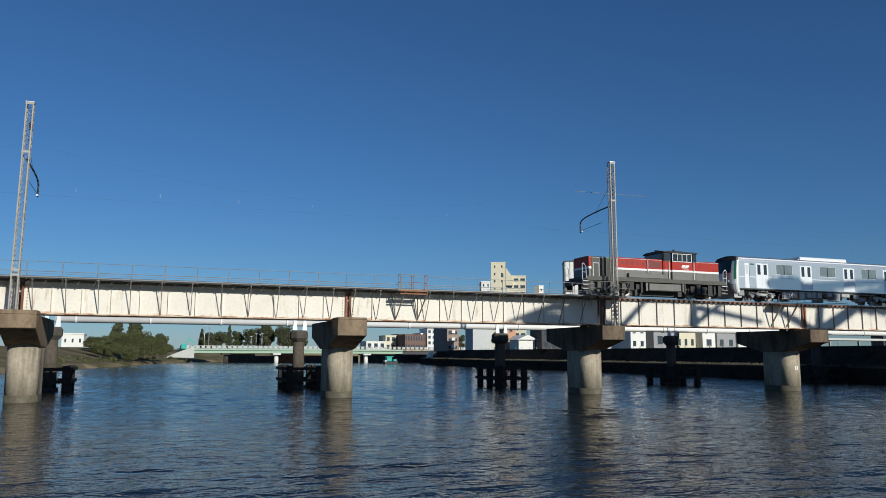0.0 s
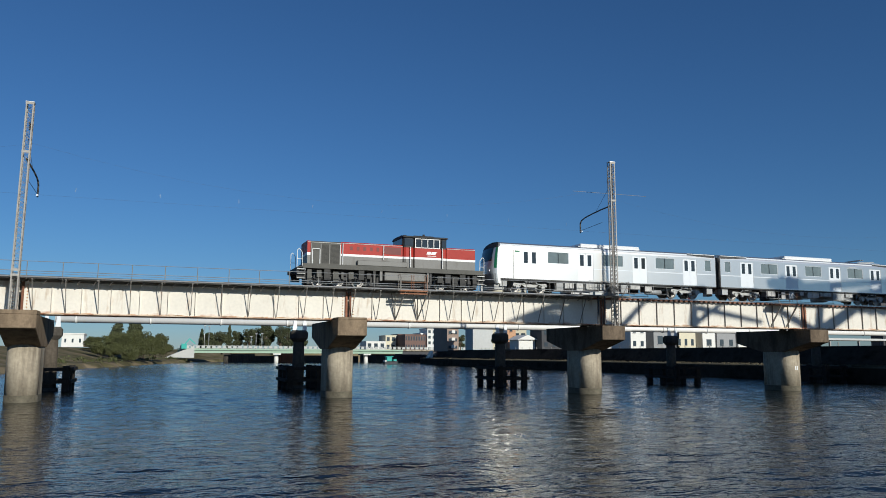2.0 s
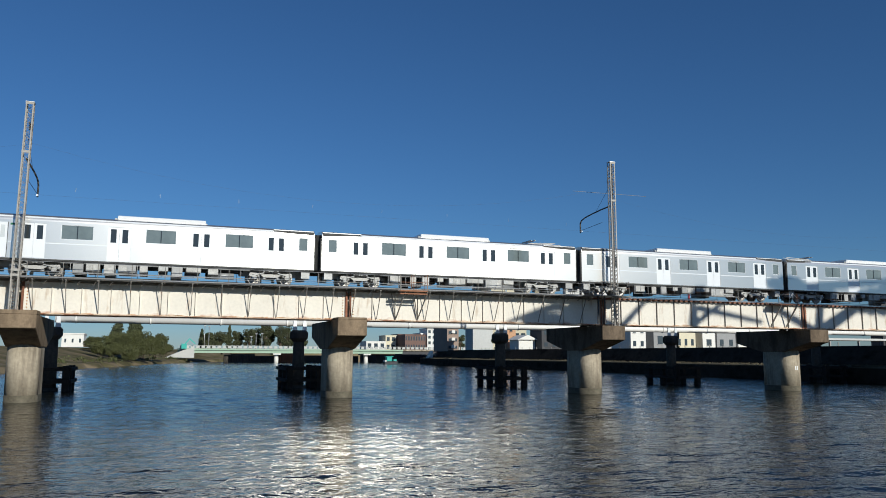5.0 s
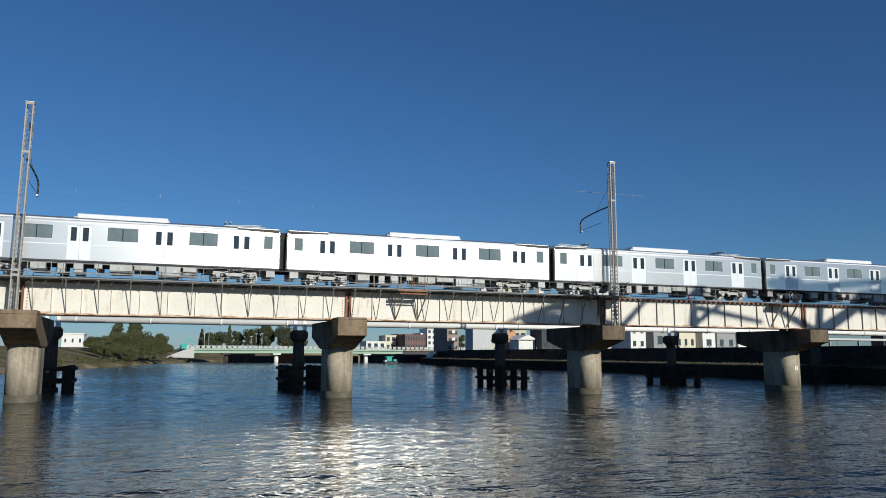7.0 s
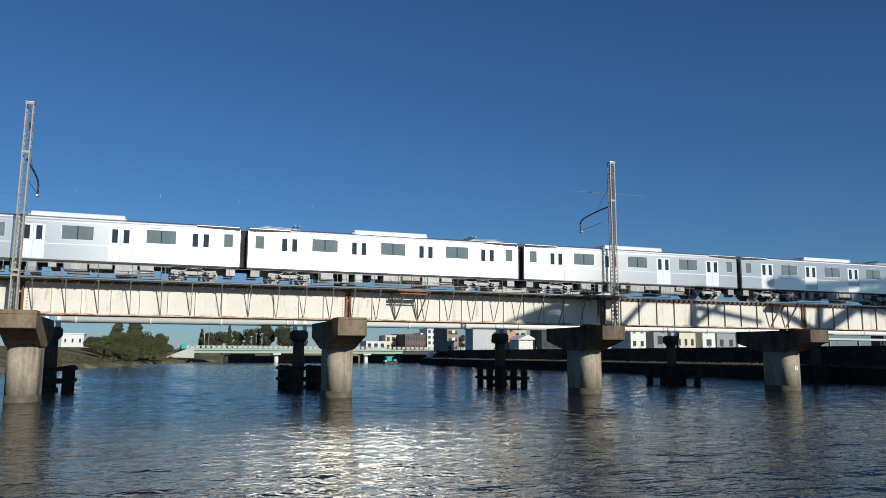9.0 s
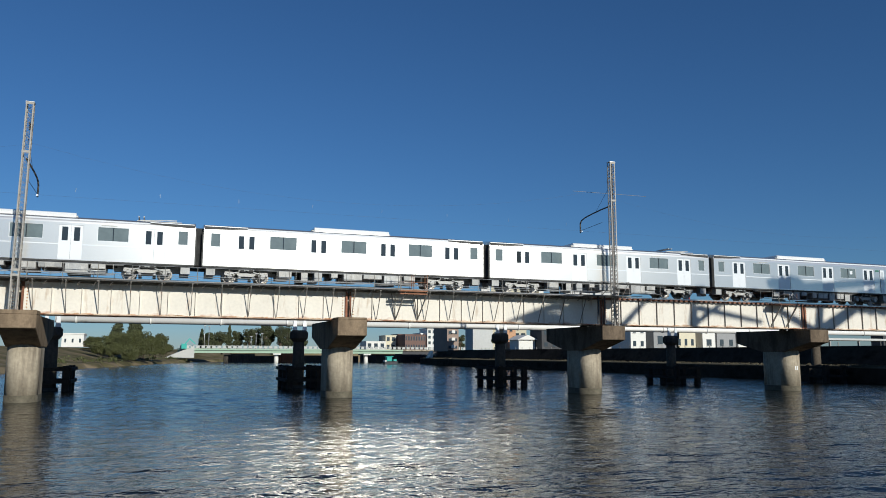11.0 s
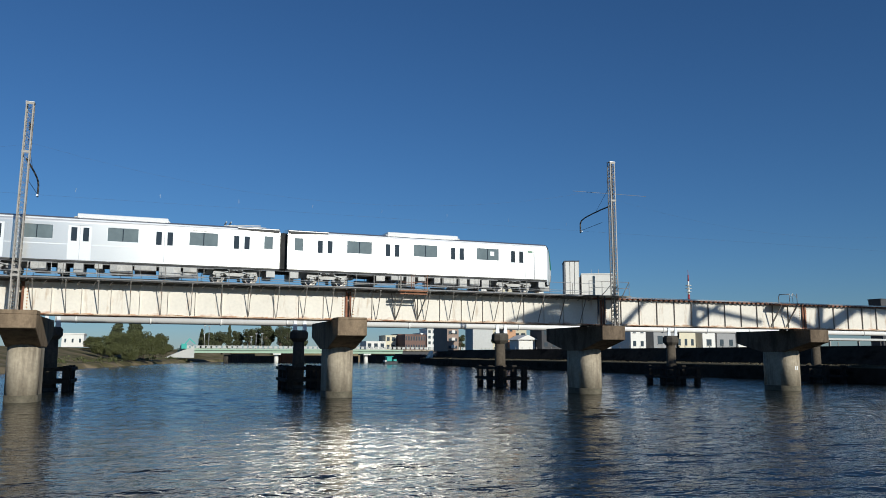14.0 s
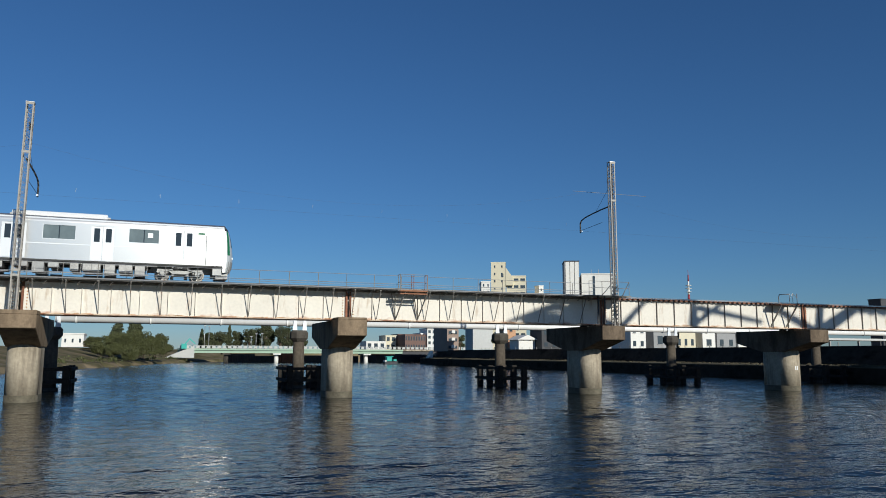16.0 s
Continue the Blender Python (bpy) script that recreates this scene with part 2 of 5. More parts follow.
def path_tube(bm, pts, r, n=8):
    for a, b in zip(pts, pts[1:]):
        tube(bm, a, b, r, n=n)


def prism(bm, outline, x0, x1, axis="x"):
    """Extrude an outline of (a, b) pairs along an axis: x takes (y, z), y takes (x, z)."""
    def at(p, k):
        return (k, p[0], p[1]) if axis == "x" else (p[0], k, p[1])
    a = [bm.verts.new(at(p, x0)) for p in outline]
    b = [bm.verts.new(at(p, x1)) for p in outline]
    n = len(outline)
    for i in range(n):
        bm.faces.new((a[i], a[(i + 1) % n], b[(i + 1) % n], b[i]))
    bm.faces.new(a[::-1])
    bm.faces.new(b)
    bmesh.ops.recalc_face_normals(bm, faces=bm.faces[:])


def mesh_of(name, bm, material):
    bmesh.ops.recalc_face_normals(bm, faces=bm.faces[:])
    me = bpy.data.meshes.new(name)
    bm.to_mesh(me)
    bm.free()
    me.materials.append(M[material])
    return me


def part(name, bm, material, parent, label="", at=None):
    ob = new(name, mesh_of(name, bm, material))
    ob.parent = parent
    if at:
        ob.location = at
    return tagged(ob, label)


def again(name, ob, parent, at):
    """The same piece once more, on the same mesh."""
    o = new(name, ob.data)
    o.parent, o.location = parent, at
    return o


def thing(name, at, label, category, group="", kind=""):
    ob = new(name)
    ob.location = at
    ob.empty_display_size = 0.3
    return tagged(ob, label, category, group, kind)


def solo(name, bm, material, label, category, group="", kind="", at=(0, 0, 0)):
    ob = new(name, mesh_of(name, bm, material))
    ob.location = at
    return tagged(ob, label, category, group, kind)


def boxes(*dims):
    bm = bmesh.new()
    for d in dims:
        box(bm, *d)
    return bm


# ---------------------------------------------------------------- river, ground and banks
RIVER = [(-62, 4), (-36, 52), (-13.6, 152), (0.4, 219), (14.7, 276), (30, 298), (100, 298), (77.5, 230),
         (72.5, 176), (74, 147), (75, 112), (74, 85), (73, 60), (72, 44), (35, 22), (13, 7), (4, 2), (-20, 1.0)]


WAVE_SLOPE = 0.058            # steepness of the waves


def build_ground():
    xs = np.unique(np.concatenate([np.linspace(-2500, -160, 14), np.linspace(-150, 160, 125), np.linspace(170, 2500, 14)]))
    ys = np.unique(np.concatenate([np.linspace(-2500, -40, 12), np.linspace(-30, 340, 150), np.linspace(360, 3500, 18)]))
    gx, gy = np.meshgrid(xs, ys, indexing="ij")
    poly = np.array(RIVER, float)
    inside = np.zeros(gx.shape, bool)
    dist = np.full(gx.shape, 1e9)
    for (ax, ay), (bx, by) in zip(poly, np.roll(poly, -1, axis=0)):
        cross = (ay > gy) != (by > gy)
        if ay != by:
            inside ^= cross & (gx < (bx - ax) * (gy - ay) / (by - ay) + ax)
        ex, ey = bx - ax, by - ay
        k = np.clip(((gx - ax) * ex + (gy - ay) * ey) / (ex * ex + ey * ey), 0, 1)
        dist = np.minimum(dist, np.hypot(gx - ax - k * ex, gy - ay - k * ey))
    bank = np.interp(dist, [0, 1.2, 7, 22, 60], [-0.3, 0.8, 1.3, 4.4, 4.6])
    wall = np.interp(dist, [0, 7.5, 9, 12], [-1.5, -1.5, 3.6, 3.9])
    near = np.interp(dist, [0, 1.0, 3.0, 30], [-0.3, 0.9, 1.3, 1.5])
    h = np.where((gx > 45) & (gy > 42), wall, np.where(gy < 40, near, bank))
    h = np.where(inside, -1.6, h)
    nx, ny = gx.shape
    verts = np.stack([gx, gy, h], -1).reshape(-1, 3)
    i, j = np.meshgrid(np.arange(nx - 1), np.arange(ny - 1), indexing="ij")
    a = (i * ny + j).ravel()
    faces = np.stack([a, a + ny, a + ny + 1, a + 1], -1)
    me = bpy.data.meshes.new("ground")
    me.from_pydata(verts.tolist(), [], faces.tolist())
    me.materials.append(M["earth"])
    tagged(new("ground", me), "dry grass and earth banks along the river", "ground", kind="structure")


def build_water():
    """One sheet with wind waves of many lengths and directions; gusts make them steeper in patches."""
    rnd = np.random.default_rng(17)
    xs = np.concatenate([np.linspace(-170, -62, 30), np.arange(-61.5, 104, 0.32), np.linspace(105, 140, 12)])
    steps = [8.0]
    while steps[-1] < 300:
        steps.append(steps[-1] + 0.12 + 0.0017 * steps[-1])
    ys = np.concatenate([np.linspace(-20, 7.5, 12), steps, np.linspace(304, 320, 4)])
    gx, gy = np.meshgrid(xs, ys, indexing="ij")
    gust = np.zeros(gx.shape)
    for _ in range(9):
        a, k, p = rnd.uniform(0, 6.28), rnd.uniform(0.06, 0.32), rnd.uniform(0, 6.28)
        gust += np.sin(k * (0.5 * gx * np.cos(a) + gy * np.sin(a)) + p)
    gust = np.clip(1.0 + 0.13 * gust, 0.6, 1.5)
    h = np.zeros(gx.shape)
    count = 30
    for n in range(count):
        length = 0.62 * (2.3 / 0.62) ** (n / (count - 1))
        a = radians(18) + rnd.normal(0, 0.42)
        k = 2 * math.pi / length
        h += (WAVE_SLOPE * math.sqrt(2.0 / count) / k) * np.sin(k * (gx * math.sin(a) + gy * math.cos(a)) + rnd.uniform(0, 6.28))
    h *= gust * np.interp(gy, [12, 34, 75], [1.15, 1.0, 0.6])
    nx, ny = gx.shape
    i, j = np.meshgrid(np.arange(nx - 1), np.arange(ny - 1), indexing="ij")
    a = (i * ny + j).ravel()
    faces = np.stack([a, a + ny, a + ny + 1, a + 1], -1)
    me = bpy.data.meshes.new("water")
    me.from_pydata(np.stack([gx, gy, h], -1).reshape(-1, 3), [], faces)
    me.polygons.foreach_set("use_smooth", np.ones(len(me.polygons), bool))
    me.materials.append(M["water"])
    tagged(new("water", me), "rippled dark blue river water", "water", kind="structure")


def build_levee():
    """The far bank to the right: a low quay wall, a grassy berm and an upper flood wall."""
    line = [(72, 44), (73, 60), (74, 85), (75, 112), (74.5, 147), (72.5, 176), (77.5, 230), (100, 296)]

    def strip(name, profile, material, label):
        bm = bmesh.new()
        rows = [[bm.verts.new((x + o, y, z)) for o, z in profile] for x, y in line]
        for r, s in zip(rows, rows[1:]):
            for k in range(len(profile)):
                k2 = (k + 1) % len(profile)
                bm.faces.new((r[k], s[k], s[k2], r[k2]))
        bm.faces.new(rows[0])
        bm.faces.new(rows[-1][::-1])
        solo(name, bm, material, label, "river wall", kind="structure")
    strip("quay_wall", [(0.4, -1.6), (0.4, 1.62), (2.0, 1.62), (2.0, -1.6)], "levee", "stained concrete quay wall at the water, darkened for shade")
    strip("berm", [(2.0, -1.0), (1.2, 1.72), (3.2, 1.86), (5.6, 1.86), (5.6, -1.0)], "berm", "strip of dry grass on the river berm")
    strip("flood_wall", [(5.6, -1.2), (5.6, 2.0), (7.2, 4.2), (8.4, 4.2), (8.4, -1.2)], "levee", "concrete flood wall above the berm, darkened for shade")


# ---------------------------------------------------------------- bridge
GY = 51.95                    # near face of the near girder
GZ0, GZ1 = 5.25, 7.20         # girder bottom and top
RZ = 7.47                     # top of rail
TRACK_Y = 52.85
PIERS = (-46.8, -27.0, -7.25, 12.25, 32.1, 51.9)
JOINTS = (-27.2, -7.45, 12.38, 32.3, 52.2, 72.2)


def build_pier(x, label, top=5.12):
    """Hammerhead pier: round column, long cap across the line, bearings."""
    p = thing("bridge_pier", (x, 54.4, 0), label, "bridge pier", "piers of the railway bridge")
    def oblong(z0, z1, r, half=0.8, n=18):
        bm = bmesh.new()
        ring = [(r * math.cos(math.pi * k / n), half + r * math.sin(math.pi * k / n)) for k in range(n + 1)]
        ring += [(-a, -b) for a, b in ring]
        lo = [bm.verts.new((a, b, z0)) for a, b in ring]
        hi = [bm.verts.new((a, b, z1)) for a, b in ring]
        for k in range(len(ring)):
            f = bm.faces.new((lo[k], lo[(k + 1) % len(ring)], hi[(k + 1) % len(ring)], hi[k]))
            f.smooth = k % (n + 1) != n
        bm.faces.new(lo[::-1])
        bm.faces.new(hi)
        return bm
    part("column", oblong(0.42, 3.42, 0.92), "concrete", p)
    part("column_foot", oblong(-1.6, 0.42, 0.928), "concrete_wet", p, "dark waterline band on the column")
    bm = bmesh.new()
    prism(bm, [(-4.4, top), (-4.4, top - 1.04 + (0.26 if -8 < x < -7 else 0.0)), (-1.3, 3.3), (1.3, 3.3), (4.4, top - 1.04), (4.4, top)], -0.98, 0.98)
    bevel(bm, 0.03)
    part("cap", bm, "concrete_cap_old" if x > 20 else "concrete_cap", p, "sooty dark brown concrete cap" if x > 20 else "brown stained concrete cap")
    if -8 < x < 13:
        rise = 0.26 if x < 0 else 0.15
        bm = boxes((-0.975, 0.975, -4.395, -2.72, top + 0.002, top + rise))
        bevel(bm, 0.03)
        part("upstand", bm, "concrete_cap", p, "raised concrete end of the cap")
    if 50 < x < 53:
        for a in (-96.0, -84.0):
            bm = bmesh.new()
            vs = []
            for z in (1.75, 2.10):
                vs.append([bm.verts.new((0.925 * math.cos(radians(a + d)), -0.8 + 0.925 * math.sin(radians(a + d)), z)) for d in (-3.5, 0, 3.5)])
            for k in range(2):
                bm.faces.new((vs[0][k], vs[0][k + 1], vs[1][k + 1], vs[1][k]))
            part("painted_bar", bm, "rail_white", p, "short white painted bar")
    first = None
    for dx in (-0.5, 0.5):
        for y in (-2.2, -0.9):
            if first is None:
                first = part("bearing", boxes((-0.22, 0.22, -0.2, 0.2, 0, 5.215 - top)), "dark_steel", p, at=(dx, y, top))
            else:
                again("bearing", first, p, (dx, y, top))
    return p


def build_span(x0, x1, walkway, brackets_from, pitch_v, label):
    """A span of two plate girders with stiffeners; some carry outrigger brackets for the footway."""
    s = thing("bridge_span", (x0, GY, GZ0), label, "girder span", "girder spans of the railway bridge")
    L, H = x1 - x0, GZ1 - GZ0
    for y, nm in ((0.0, "near"), (1.8, "far")):
        part("web", boxes((0.02, L - 0.02, y, y + 0.03, 0.04, H - 0.05)), "cream", s, "cream painted web plate with rust stains")
        part("bottom_flange", boxes((0.0, L, y - 0.16, y + 0.19, -0.03, 0.035)), "cream_rust", s, "rusty bottom flange")
        part("top_flange", boxes((0.0, L, y - 0.16, y + 0.19, H - 0.045, H)), "steel_grey", s)
    rnd = random.Random(int(x0 * 10) + 7)
    for i in range(34):
        xx, w, h = rnd.uniform(0.2, L - 1.4), rnd.uniform(0.2, 1.2), rnd.uniform(0.012, 0.055)
        bm = bmesh.new()
        k = rnd.uniform(0.2, 0.8)
        prism(bm, [(xx, 0.037), (xx + w, 0.037), (xx + w * (k + 0.15), 0.037 + h), (xx + w * (k - 0.15), 0.037 + h * 0.8)], -0.004, -0.0005, axis="y")
        part("rust_patch", bm, "rust_stain", s, "flaking rust at the foot of the web")
    st = None
    n = int(round(L / 1.62))
    for i in range(n + 1):
        xx = min(max(i * L / n, 0.04), L - 0.04)
        if st is None:
            st = part("stiffener", boxes((-0.012, 0.012, -0.12, -0.003, 0.036, H - 0.046)), "steel_grey" if not walkway else "cream", s, at=(xx, 0, 0))
        else:
            again("stiffener", st, s, (xx, 0, 0))
    # end posts, darker, at the joint
    for xx in (0.09, L - 0.09):
        part("end_post", boxes((xx - 0.07, xx + 0.07, -0.14, -0.125, 0.036, H - 0.046)), "rust", s, "rusty end post")
    # bolted strips beside the end posts
    rivet = None
    for xx in (0.32, L - 0.32):
        for k in range(9):
            at = (xx, -0.006, 0.18 + k * 0.19)
            if rivet is None:
                bm = bmesh.new()
                tube(bm, (0, 0, 0), (0, -0.03, 0), 0.045, 0.03, n=8)
                rivet = part("bolt", bm, "rust_stain", s, "rusty bolt head", at=at)
            else:
                again("bolt", rivet, s, at)
    # cross frames between the girders
    cf = None
    for i in range(1, 6):
        if cf is None:
            bm = bmesh.new()
            bar(bm, (0, 0.05, 0.15), (0, 1.75, H - 0.2), 0.08)
            bar(bm, (0, 1.75, 0.15), (0, 0.05, H - 0.2), 0.08)
            cf = part("cross_brace", bm, "steel_grey", s, at=(i * L / 6, 0, 0))
        else:
            again("cross_brace", cf, s, (i * L / 6, 0, 0))
    if walkway:
        bm = bmesh.new()
        bar(bm, (0, -0.13, 0.10), (0, -1.12, H + 0.0), 0.045)
        bar(bm, (0, -0.05, H + 0.06), (0, -1.16, H + 0.06), 0.08, 0.10)
        br, x = None, brackets_from
        while x < x1 - 0.3:
            if not 15.2 < x < 17.9:
                if br is None:
                    br = part("footway_bracket", bm, "steel_grey", s, "thin steel bracket", at=(x - x0, 0, 0))
                else:
                    again("footway_bracket", br, s, (x - x0, 0, 0))
            x += pitch_v
        # short drip stubs of the footway fixings under the deck
        stub, x = None, x0 + 0.5
        while x < x1 - 0.4:
            if stub is None:
                bm = bmesh.new()
                bar(bm, (0, -0.95, H + 0.02), (-0.18, -0.62, H - 0.2), 0.05)
                stub = part("clamp", bm, "steel_grey", s, at=(x - x0, 0, 0))
            else:
                again("clamp", stub, s, (x - x0, 0, 0))
            x += 0.9
    return s


def build_walkway(x0, x1, label):
    """Footway beside the track on the girder's outriggers, with posts and two thin rails."""
    w = thing("footway", (x0, GY - 1.16, GZ1 + 0.11), label, "footway", "footways beside the track")
    L = x1 - x0
    part("deck", boxes((0, L, 0.02, 1.02, 0.0, 0.045)), "dark_steel", w, "dark chequer plate deck")
    part("closing_plate", boxes((0, L, 1.0, 1.018, -0.105, -0.001)), "steel_grey", w)
    part("edge_beam", boxes((0, L, -0.03, 0.02, -0.05, 0.09)), "steel_grey", w, "grey edge channel")
    part("cable_trough", boxes((0, L, 0.55, 0.85, 0.046, 0.16)), "box_grey", w, "grey cable trough lid")
    post, n = None, int(round(L / 1.9))
    for i in range(n + 1):
        if post is None:
            bm = bmesh.new()
            tube(bm, (0, 0, -0.12), (0, 0, 0.96), 0.022, n=6)
            post = part("post", bm, "steel_grey", w, at=(i * L / n, -0.05, 0))
        else:
            again("post", post, w, (i * L / n, -0.05, 0))
    for z, r_ in ((0.95, 0.018), (0.38, 0.022), (0.25, 0.014)):
        bm = bmesh.new()
        tube(bm, (0, -0.05, z), (L, -0.05, z), r_, n=6)
        part("handrail", bm, "galv", w)
    bm = bmesh.new()
    tube(bm, (0, -0.10, 0.02), (L, -0.10, 0.02), 0.03, n=6)
    part("conduit", bm, "galv", w, "bright conduit along the edge")
    return w


def build_refuge():
    """Small rusty refuge platform that stands out from the footway on big V brackets."""
    r = thing("refuge_platform", (15.55, GY, GZ1), "rusty steel refuge platform with thin guard rails", "platform")
    part("floor", boxes((0, 1.95, -1.75, -1.2, -0.04, 0.02)), "rust_orange", r, "rusty floor plates")
    part("fascia", boxes((0, 1.95, -1.79, -1.751, -0.03, 0.06)), "rust_orange", r)
    part("front_beam", boxes((0, 1.95, -1.74, -1.66, -0.22, -0.14)), "rust_orange", r)
    for x in (0.18, 1.78):
        bm = bmesh.new()
        bar(bm, (x, -0.13, -1.84), (x + 0.2, -1.70, -0.05), 0.065)
        bar(bm, (x, -0.135, -1.84), (x - 0.42, -0.5, -0.06), 0.05)
        part("bracket", bm, "steel_grey", r)
    for x in (0.02, 0.97, 1.93):
        for y in (-1.72, -1.25):
            bm = bmesh.new()
            tube(bm, (x, y, 0.021), (x, y, 1.15), 0.024, n=6)
            part("post", bm, "rust_orange" if x > 0.9 else "steel_grey", r)
    for z in (0.6, 1.13):
        bm = bmesh.new()
        path_tube(bm, [(0.02, -1.25, z), (0.02, -1.72, z), (1.93, -1.72, z), (1.93, -1.25, z)], 0.018, 6)
        part("guard_rail", bm, "galv" if z > 1 else "rust_orange", r)
    return r


def build_refuge_far():
    """Refuge with ladder struts on the bare span."""
    r = thing("refuge_platform", (48.3, GY, GZ1), "rusty steel refuge with leaning struts and a bent guard rail", "platform")
    part("floor", boxes((0, 2.0, -1.5, -0.2, -0.05, 0.0)), "rust", r)
    for x in (0.25, 1.9):
        bm = bmesh.new()
        bar(bm, (x, -0.13, -1.82), (x, -1.45, -0.06), 0.09)
        part("strut", bm, "steel_grey", r)
    bm = bmesh.new()
    path_tube(bm, [(0.05, -1.4, 0.0), (0.0, -1.4, 0.55), (0.12, -1.4, 0.78), (0.9, -1.4, 0.82), (1.1, -1.4, 0.82)], 0.035, 6)
    part("guard_rail", bm, "steel_grey", r)
    for x in (1.15, 1.5, 1.95):
        bm = bmesh.new()
        tube(bm, (x, -1.4, 0.0), (x, -1.4, 0.9), 0.024, n=6)
        part("post", bm, "galv" if x < 1.6 else "rust", r)
    bm = bmesh.new()
    path_tube(bm, [(1.15, -1.4, 0.45), (1.5, -1.4, 0.9), (1.95, -1.4, 0.55)], 0.02, 6)
    part("chain", bm, "galv", r)


def build_pier_landing():
    """Guard rails round the mast on the third pier."""
    r = thing("pier_landing", (31.1, GY - 1.2, GZ1 + 0.15), "small steel landing with thin rails beside the mast", "platform")
    part("floor", boxes((-1.2, 2.5, -0.9, 0.9, -0.06, 0.0)), "steel_grey", r)
    for x in (-1.1, 0.0, 1.05, 2.35):
        bm = bmesh.new()
        tube(bm, (x, -0.85, 0), (x, -0.85, 1.05), 0.024, n=6)
        part("post", bm, "steel_grey", r)
    for z in (0.55, 1.03):
        bm = bmesh.new()
        tube(bm, (-1.1, -0.85, z), (2.35, -0.85, z), 0.018, n=6)
        part("handrail", bm, "steel_grey", r)
    for a, b in ((0.0, 1.0), (1.75, 2.35)):
        bm = bmesh.new()
        bar(bm, (a, -0.86, 0.0), (b, -0.86, 1.05), 0.04)
        part("brace", bm, "steel_grey", r)
    bm = bmesh.new()
    bar(bm, (-0.2, -0.6, -2.1), (-0.2, -0.6, -0.06), 0.09)
    bar(bm, (0.35, -0.6, -2.1), (0.35, -0.6, -0.06), 0.09)
    part("leg", bm, "dark_steel", r)


def build_track():
    t = thing("railway_track", (0, TRACK_Y, RZ), "single railway track on timber bridge sleepers", "track")
    for y in (-0.5335, 0.5335):
        bm = bmesh.new()
        prism(bm, [(y - 0.06, -0.15), (y + 0.06, -0.15), (y + 0.06, -0.135), (y + 0.01, -0.12), (y + 0.01, -0.045), (y + 0.034, -0.035), (y + 0.034, 0.0),
                   (y - 0.034, 0.0), (y - 0.034, -0.035), (y - 0.01, -0.045), (y - 0.01, -0.12), (y - 0.06, -0.135)], -170, 195)
        part("rail", bm, "rail", t)
    for y in (-0.3, 0.3):
        bm = bmesh.new()
        box(bm, -46, 73, y - 0.03, y + 0.03, -0.15, -0.02)
        part("guard_rail", bm, "rust", t)
    short = long = None
    x = -46.5
    while x < 74:
        if x < 31.4:
            if short is None:
                short = part("sleeper", boxes((-0.11, 0.11, -1.02, 1.28, -0.27, -0.152)), "sleeper", t, at=(x, 0, 0))
            else:
                again("sleeper", short, t, (x, 0, 0))
        elif long is None:
            long = part("sleeper", boxes((-0.13, 0.13, -1.28, 1.28, -0.27, -0.152)), "rust", t, "rust-brown sleeper end", at=(x, 0, 0))
        else:
            again("sleeper", long, t, (x, 0, 0))
        x += 0.48
    return t


